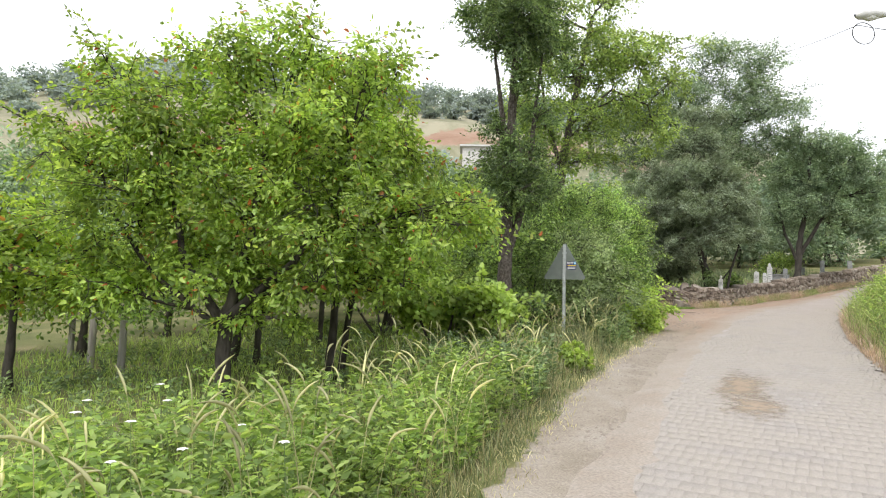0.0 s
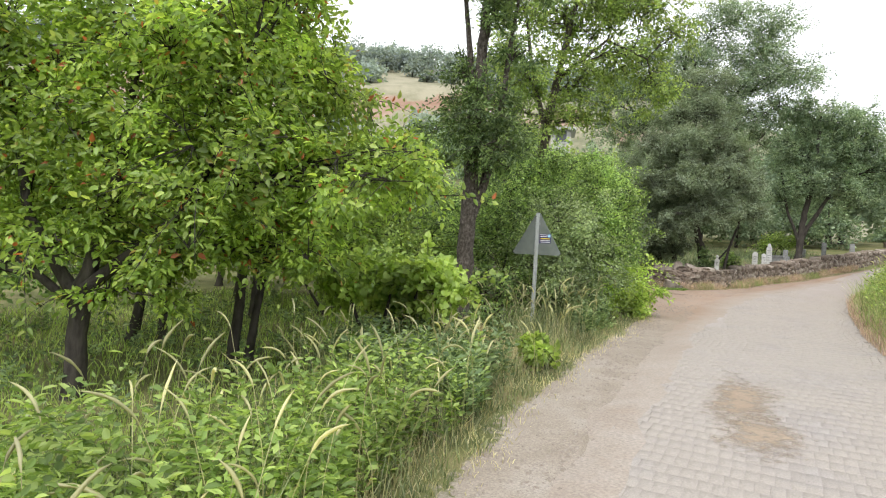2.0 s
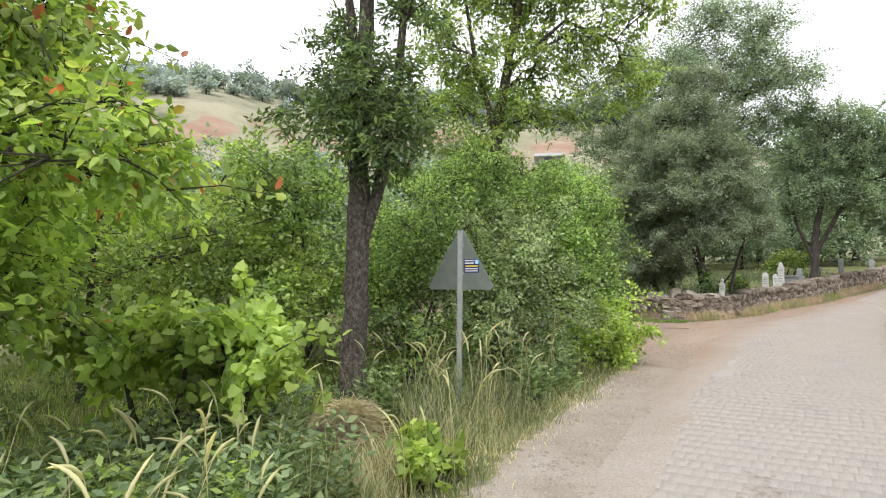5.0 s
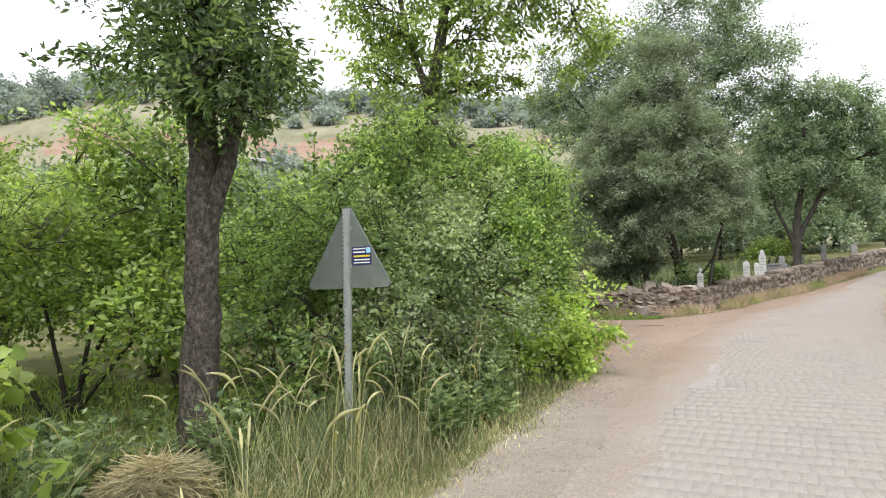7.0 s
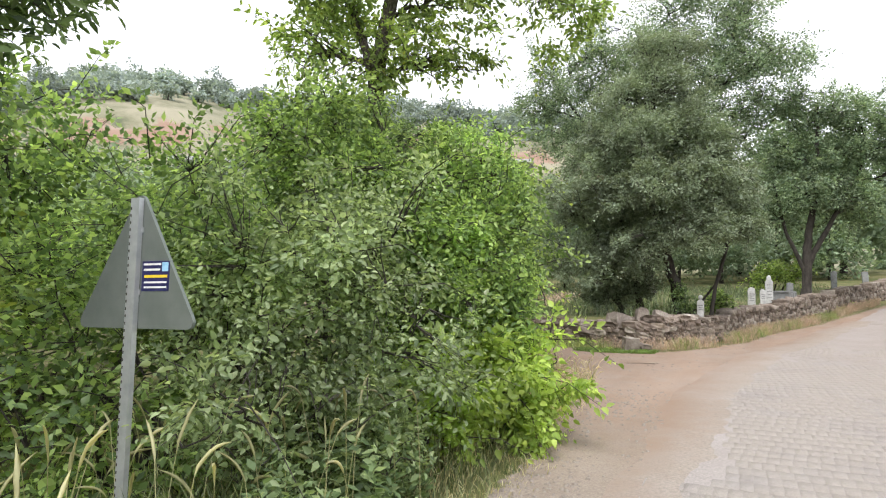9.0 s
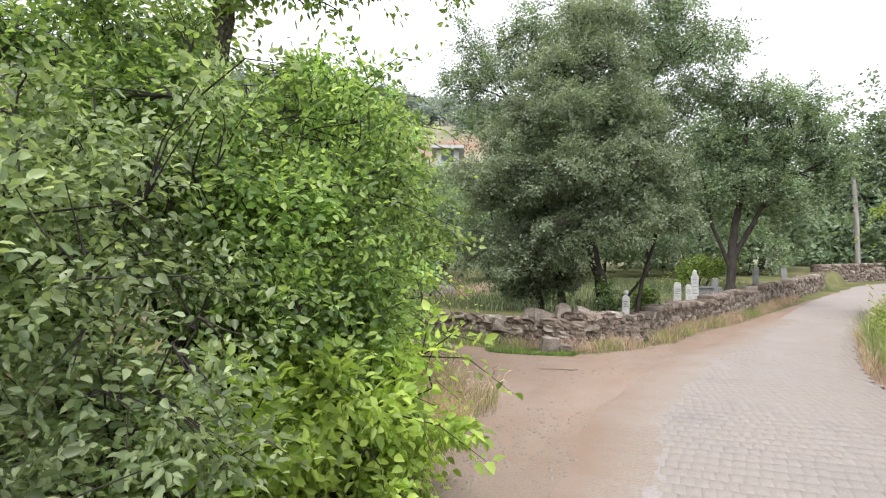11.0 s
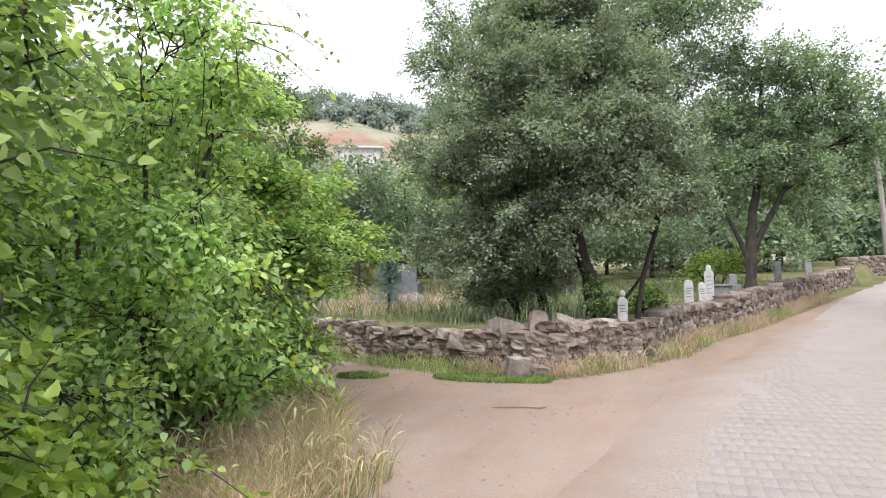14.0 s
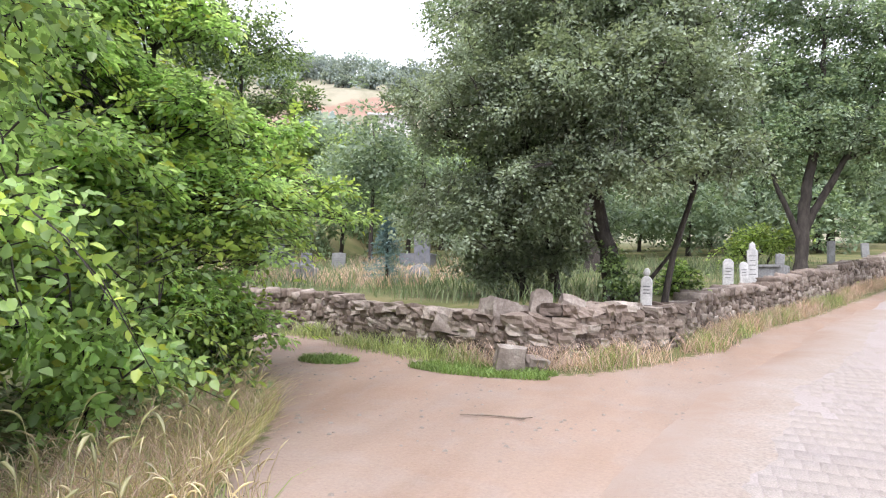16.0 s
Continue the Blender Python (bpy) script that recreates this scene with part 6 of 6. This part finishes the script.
blades("wall_green_grass", scatter(7000, -12, 3, 20.8, 34, rng, lambda x, y: foot(x, y) and noise.noise((x * 0.8, y * 0.8, 2)) > -0.1), M["bank_blade"], 0.05, 0.3, 0.004, 7, 0.6, "green grass tufts along the foot of the wall")
blades("grave_grass", scatter(14000, -18, 2.8, 22.3, 38, rng, lambda x, y: nearest_on(WALL, (x, y))[1] > 0 and nearest_on(WALL, (x, y))[0] > 0.6 and nearest_on(WALL, (x, y))[0] > 0.6 + 1.2 * (x > -1) * rng.random()), M["shade_grass"], 0.1, 0.42, 0.008, 8, 0.5, "tall shaded grass between the graves")
blades("grave_dry_grass", scatter(5000, -16, -6, 25.5, 36, rng, lambda x, y: noise.noise((x * 0.35, y * 0.35, 5)) > 0.1), M["red_grass"], 0.12, 0.5, 0.009, 9, 0.5, "dry brown grass between the graves")
for cx, cy, rx, ry in ((-4.5, 21.3, 0.42, 0.26), (-2.45, 21.45, 0.95, 0.33), (2.4, 34.6, 0.5, 1.2)):
    pts = []
    for _ in range(5000 if rx > 0.6 else 1800):
        a, k = rng.random() * 6.283, math.sqrt(rng.random())
        k *= 1 + 0.3 * noise.noise((math.cos(a) * 2 + cx, math.sin(a) * 2, 0))
        x, y = cx + rx * k * math.cos(a), cy + ry * k * math.sin(a)
        if nearest_on(WALL, (x, y))[1] < 0:
            pts.append((x, y, gz(x, y) - 0.01))
    blades("lawn_patch", np.array(pts), M["lawn_grass"], 0.03, 0.09, 0.005, int(100 + cx * 7), 0.7, "short green turf patch on the bare lane")
bank = lambda x, y: x > lerp_at(PAVE_R, y) + 0.12
blades("bank_grass", scatter(12000, 2.4, 7.0, 5, 29, rng, bank), M["bank_blade"], 0.25, 0.85, 0.005, 10, 0.55, "tall grass on the bank beside the road")
blades("bank_dry_grass", scatter(5000, 2.3, 4.2, 4, 28, rng, lambda x, y: 0.0 < x - lerp_at(PAVE_R, y) < 0.45), M["red_grass"], 0.06, 0.35, 0.005, 11, 0.5, "reddish dry grass at the foot of the bank")
seed_heads("foxtail_grass", scatter(340, -3.6, -0.2, -0.5, 11.5, rng, lambda x, y: left_of(x, y, 0.15) and clear(x, y) and x > lerp_at(VERGE_L, y) - 2.2), M["seed_head"], 0.5, 1.05, 12, "tall grass stalks with arching cream seed heads", 0.23, 0.0085)
seed_heads("lane_foxtail_grass", scatter(60, -5.5, -2, 15, 20.5, rng, corner), M["seed_head"], 0.3, 0.7, 13, "grass stalks with arching cream seed heads", 0.12, 0.008)
seed_heads("lane_brome_grass", scatter(450, -5.0, -1.7, 15.0, 19.5, rng, lambda x, y: corner(x, y) and noise.noise((x * 1.3, y * 1.3, 6)) > -0.15), M["brome_head"], 0.2, 0.46, 16, "feathery brown brome grass bending at the lane corner", 0.1, 0.0042)
seed_heads("bank_foxtail_grass", scatter(130, 2.6, 6, 7, 28, rng, lambda x, y: x > lerp_at(PAVE_R, y) + 0.3), M["seed_head"], 0.6, 1.15, 14, "tall grass stalks with arching cream seed heads")


def weeds(name, label, spots, hmin, hmax, leaf, mat, seed, per=26, fine=True):
    """Leafy weeds: stalks with leaves up their length, as one object."""
    rg = np.random.default_rng(seed)
    P, D, N = [], [], []
    for p in spots:
        h = hmin + (hmax - hmin) * rg.random()
        a = rg.random() * 6.283
        o = np.array([math.cos(a), math.sin(a), 0]) * 0.25 * rg.random()
        n = per
        u = 0.12 + 0.88 * rg.random(n)
        th = rg.random(n) * 6.283
        d = np.stack([np.cos(th), np.sin(th), 0.15 + 0.5 * rg.random(n)], 1)
        P.append(p + np.array([0, 0, 1]) * (u * h)[:, None] + o * (u * u * h)[:, None] + d * 0.05 * rg.random((n, 1)))
        D.append(d)
        N.append(np.array([0, 0, 1.0]) + 0.5 * rg.standard_normal((n, 3)))
    P, D, N = np.concatenate(P), np.concatenate(D), np.concatenate(N)
    n = len(P)
    me = leaf_mesh(name, P, D, N, leaf[0] * (0.5 + 0.9 * rg.random(n)), leaf[1] * (0.5 + 0.9 * rg.random(n)), fine)
    me.materials.append(mat)
    return tagged(new(name, me), label, "weeds", "", "stuff")


weeds("verge_weeds", "leafy green weeds crowding the road verge", scatter(900, -4.2, -0.4, 5.0, 12, rng, lambda x, y: left_of(x, y, 0.35) and clear(x, y) and nearest_on([(-2.75, 10.2), (-1.4, 8.4)], (x, y))[0] > 0.75 and x > lerp_at(VERGE_L, y) - reach_in(y)), 0.25, 0.75, (0.085, 0.04), M["weed_leaf"], 41, 24, False)
weeds("sunny_weeds", "fresh yellow-green weeds along the road verge", scatter(700, -4.2, -0.4, -1.5, 6.2, rng, lambda x, y: left_of(x, y, 0.35) and x > lerp_at(VERGE_L, y) - reach_in(y)), 0.2, 0.75, (0.075, 0.038), M["light_weed"], 46, 24, False)
weeds("front_weeds", "pale green weeds close to the road", scatter(420, -4.2, -0.6, -0.6, 4.5, rng, lambda x, y: left_of(x, y, 0.3) and x > lerp_at(VERGE_L, y) - reach_in(y)), 0.35, 0.95, (0.075, 0.035), M["light_weed"], 42, 34)
weeds("bank_weeds", "leafy green weeds on the bank", scatter(900, 2.7, 6.5, 6, 27, rng, lambda x, y: x > lerp_at(PAVE_R, y) + 0.3), 0.35, 1.0, (0.09, 0.04), M["light_weed"], 43, 30, False)
weeds("orchard_weeds", "low weeds under the orchard trees", scatter(500, -10, -3.2, 0, 11, rng, lambda x, y: x < lerp_at(VERGE_L, y) - 2.2), 0.12, 0.4, (0.08, 0.045), M["weed_leaf"], 44, 20, False)

weeds("lane_weeds", "low green weeds under the lane hedge", scatter(260, -7.0, -2.3, 14.5, 20.5, rng, lambda x, y: not in_poly(LANE, x, y) and left_of(x, y, 0.7)), 0.15, 0.5, (0.085, 0.04), M["weed_leaf"], 45, 22, False)

# gravel along the paving
M["gravel"] = plain_mat("gravel", [(0.3, (0.17, 0.142, 0.118)), (0.5, (0.225, 0.195, 0.165)), (0.7, (0.29, 0.26, 0.23))], 30, rough=0.9)
gv, gf, go = [], [], 0
for x, y, z in scatter(2600, -2.6, 0.3, -1, 17, rng, lambda x, y: dirt_amount(x, y) > 0.5 and x < lerp_at(PAVE_L, y) - 0.1 and rng.random() < 0.35 + noise.noise((x * 2, y * 0.6, 7))):
    vv = np.array([(-1, -1, -0.6), (1, -0.8, -0.6), (0.9, 1, -0.6), (-0.8, 0.9, -0.6), (-0.6, -0.5, 0.5), (0.6, -0.6, 0.6), (0.5, 0.6, 0.45), (-0.5, 0.6, 0.6)]) * (0.8 + 0.4 * rng.random((8, 3)))
    s = 0.004 + 0.015 * rng.random() ** 2.5
    t = rng.random() * 6.283
    R = np.array([[math.cos(t), -math.sin(t), 0], [math.sin(t), math.cos(t), 0], [0, 0, 1]])
    gv.append((vv * np.array([s * 1.3, s, s * 0.8])) @ R.T + np.array([x, y, z + 0.01 + s * 0.35]))
    gf.append(np.array([(0, 1, 5, 4), (1, 2, 6, 5), (2, 3, 7, 6), (3, 0, 4, 7), (4, 5, 6, 7)]) + go)
    go += 8
for x, y, z in scatter(700, -6.5, 1.2, 14, 24, rng, lambda x, y: dirt_amount(x, y) > 0.7 and x < lerp_at(PAVE_L, y) + 0.3 and rng.random() < 0.3 + 1.2 * noise.noise((x * 0.8, y * 0.8, 9))):
    vv = np.array([(-1, -1, -0.6), (1, -0.8, -0.6), (0.9, 1, -0.6), (-0.8, 0.9, -0.6), (-0.6, -0.5, 0.5), (0.6, -0.6, 0.6), (0.5, 0.6, 0.45), (-0.5, 0.6, 0.6)]) * (0.8 + 0.4 * rng.random((8, 3)))
    s = 0.004 + 0.013 * rng.random() ** 3
    gv.append(vv * np.array([s * 1.3, s, s * 0.8]) + np.array([x, y, z + 0.01 + s * 0.3]))
    gf.append(np.array([(0, 1, 5, 4), (1, 2, 6, 5), (2, 3, 7, 6), (3, 0, 4, 7), (4, 5, 6, 7)]) + go)
    go += 8
gme = mesh_np("gravel", np.concatenate(gv), [np.concatenate(gf)])
gme.materials.append(M["gravel"])
tagged(new("gravel", gme), "loose grey gravel on the sandy road edge", "gravel", "", "stuff")


# heap of cut straw beside the ash tree
def straw_heap(x, y, r, h):
    rg = np.random.default_rng(77)
    z = gz(x, y)
    root = thing("straw_heap", x, y, z, "heap of dry cut straw at the foot of the ash tree", "straw heap")
    bm = bmesh.new()
    bmesh.ops.create_icosphere(bm, subdivisions=3, radius=1.0)
    for v in bm.verts:
        k = 1 + 0.2 * noise.noise(v.co * 2.2)
        v.co = Vector((v.co.x * r * k, v.co.y * r * 1.2 * k, max(-0.05, v.co.z * h * k)))
    part("mound", bm, M["straw"], root)
    lines = []
    for _ in range(1500):
        a, u = rg.random() * 6.283, math.sqrt(rg.random())
        px, py = math.cos(a) * r * u, math.sin(a) * r * 1.2 * u
        pz = h * math.sqrt(max(0, 1 - u * u)) + 0.015
        b = rg.random() * 3.14
        l = 0.09 + 0.12 * rg.random()
        dz = 0.05 * rg.standard_normal()
        lines.append((np.array([[px - math.cos(b) * l, py - math.sin(b) * l, pz - dz - 0.02], [px, py, pz + 0.01], [px + math.cos(b) * l, py + math.sin(b) * l, pz + dz - 0.02]]), [0.003, 0.003, 0.0025]))
    part("straw", tubes("straw", lines, 3), M["dry_grass"], root)


M["straw"] = plain_mat("straw", [(0.3, (0.28, 0.22, 0.14)), (0.7, (0.5, 0.42, 0.29))], 20, 60, 0.8, 0.95)
straw_heap(-2.98, 8.45, 0.29, 0.32)

# old fence posts in the orchard
for x, y, h in ((-9.6, 4.4, 1.15), (-8.2, 4.1, 0.95), (-11.2, 4.9, 1.1)):
    z = gz(x, y)
    post = thing("fence_post", x, y, z, "weathered grey wooden fence post in the orchard grass", "fence post", "orchard fence posts")
    part("shaft", tubes("shaft", [(np.array([[0, 0, -0.2], [0.01, 0.01, h * 0.5], [0.03, 0, h], [0.03, 0, h + 0.01]]), [0.065, 0.062, 0.058, 0.02])], 8, 0.05, rng), M["pole_wood"], post)


# white field flowers among the weeds
def flower(x, y, z, seed):
    rg = np.random.default_rng(seed)
    g = gz(x, y)
    root = thing("flower", x, y, g, "white five-petalled wild flower on a green stalk", "flower", "white flowers in the verge")
    part("stalk", tubes("stalk", [(np.array([[0, 0, 0], [0.02, 0.01, (z - g) * 0.6], [0.0, 0.0, z - g]]), [0.004, 0.003, 0.002])], 5), M["weed_leaf"], root)
    n = 5
    a = np.arange(n) * 2 * math.pi / n + rg.random()
    D = np.stack([np.cos(a), np.sin(a), np.full(n, 0.35)], 1)
    P = np.zeros((n, 3)) + np.array([0, 0, z - g])
    part("petal", leaf_mesh("petal", P, D, np.tile(np.array([[0.0, 0, 1]]), (n, 1)), np.full(n, 0.034), np.full(n, 0.034), True), M["petal"], root)


for i, (x, y, z) in enumerate([(-1.66, -0.04, 0.42), (-1.64, 0.05, 0.62), (-1.32, 0.14, 0.5), (-0.85, 0.41, 0.55), (-1.91, -0.1, 0.66), (-2.1, 0.6, 0.6), (-1.5, 0.7, 0.5), (-2.6, 0.9, 0.62), (-2.5, 0.3, 0.6)]):
    flower(x, y, z, 300 + i)


# dead cut twigs lying in the verge
def brush(x, y, r, n, seed):
    rg = np.random.default_rng(seed)
    z = gz(x, y)
    root = thing("brush_pile", x, y, z, "pile of dead brown twigs lying in the weeds", "brush pile", "dead twigs in the verge")
    lines = []
    for _ in range(n):
        p = np.array([r * rg.standard_normal() * 0.5, r * rg.standard_normal() * 0.5, 0.04 + 0.25 * rg.random()])
        v = unit(np.array([rg.standard_normal(), rg.standard_normal(), 0.25 * rg.standard_normal()])) * (0.2 + 0.3 * rg.random())
        lines.append((np.array([p - v, p + np.array([0, 0, 0.03]), p + v]), [0.006, 0.005, 0.002]))
    part("twig_heap", tubes("twig_heap", lines, 4), M["twig"], root)["kind"] = "stuff"


M["twig"] = plain_mat("twig", [(0.3, (0.1, 0.08, 0.06)), (0.7, (0.24, 0.2, 0.16))], 20, rough=0.9)
brush(-1.9, 4.6, 0.45, 90, 501)
brush(-2.5, 6.2, 0.4, 80, 502)

# a fallen twig on the dirt lane
twig = thing("fallen_twig", -1.5, 19.72, gz(-1.5, 19.72), "thin dry twig lying on the dirt lane", "twig")
part("stick", tubes("stick", [(np.array([[-0.38, -0.12, 0.012], [-0.1, -0.02, 0.016], [0.12, 0.0, 0.014], [0.2, 0.06, 0.02]]), [0.004, 0.007, 0.007, 0.003]), (np.array([[0.1, 0.0, 0.014], [0.17, -0.05, 0.018]]), [0.005, 0.002])], 5), M["twig"], twig)
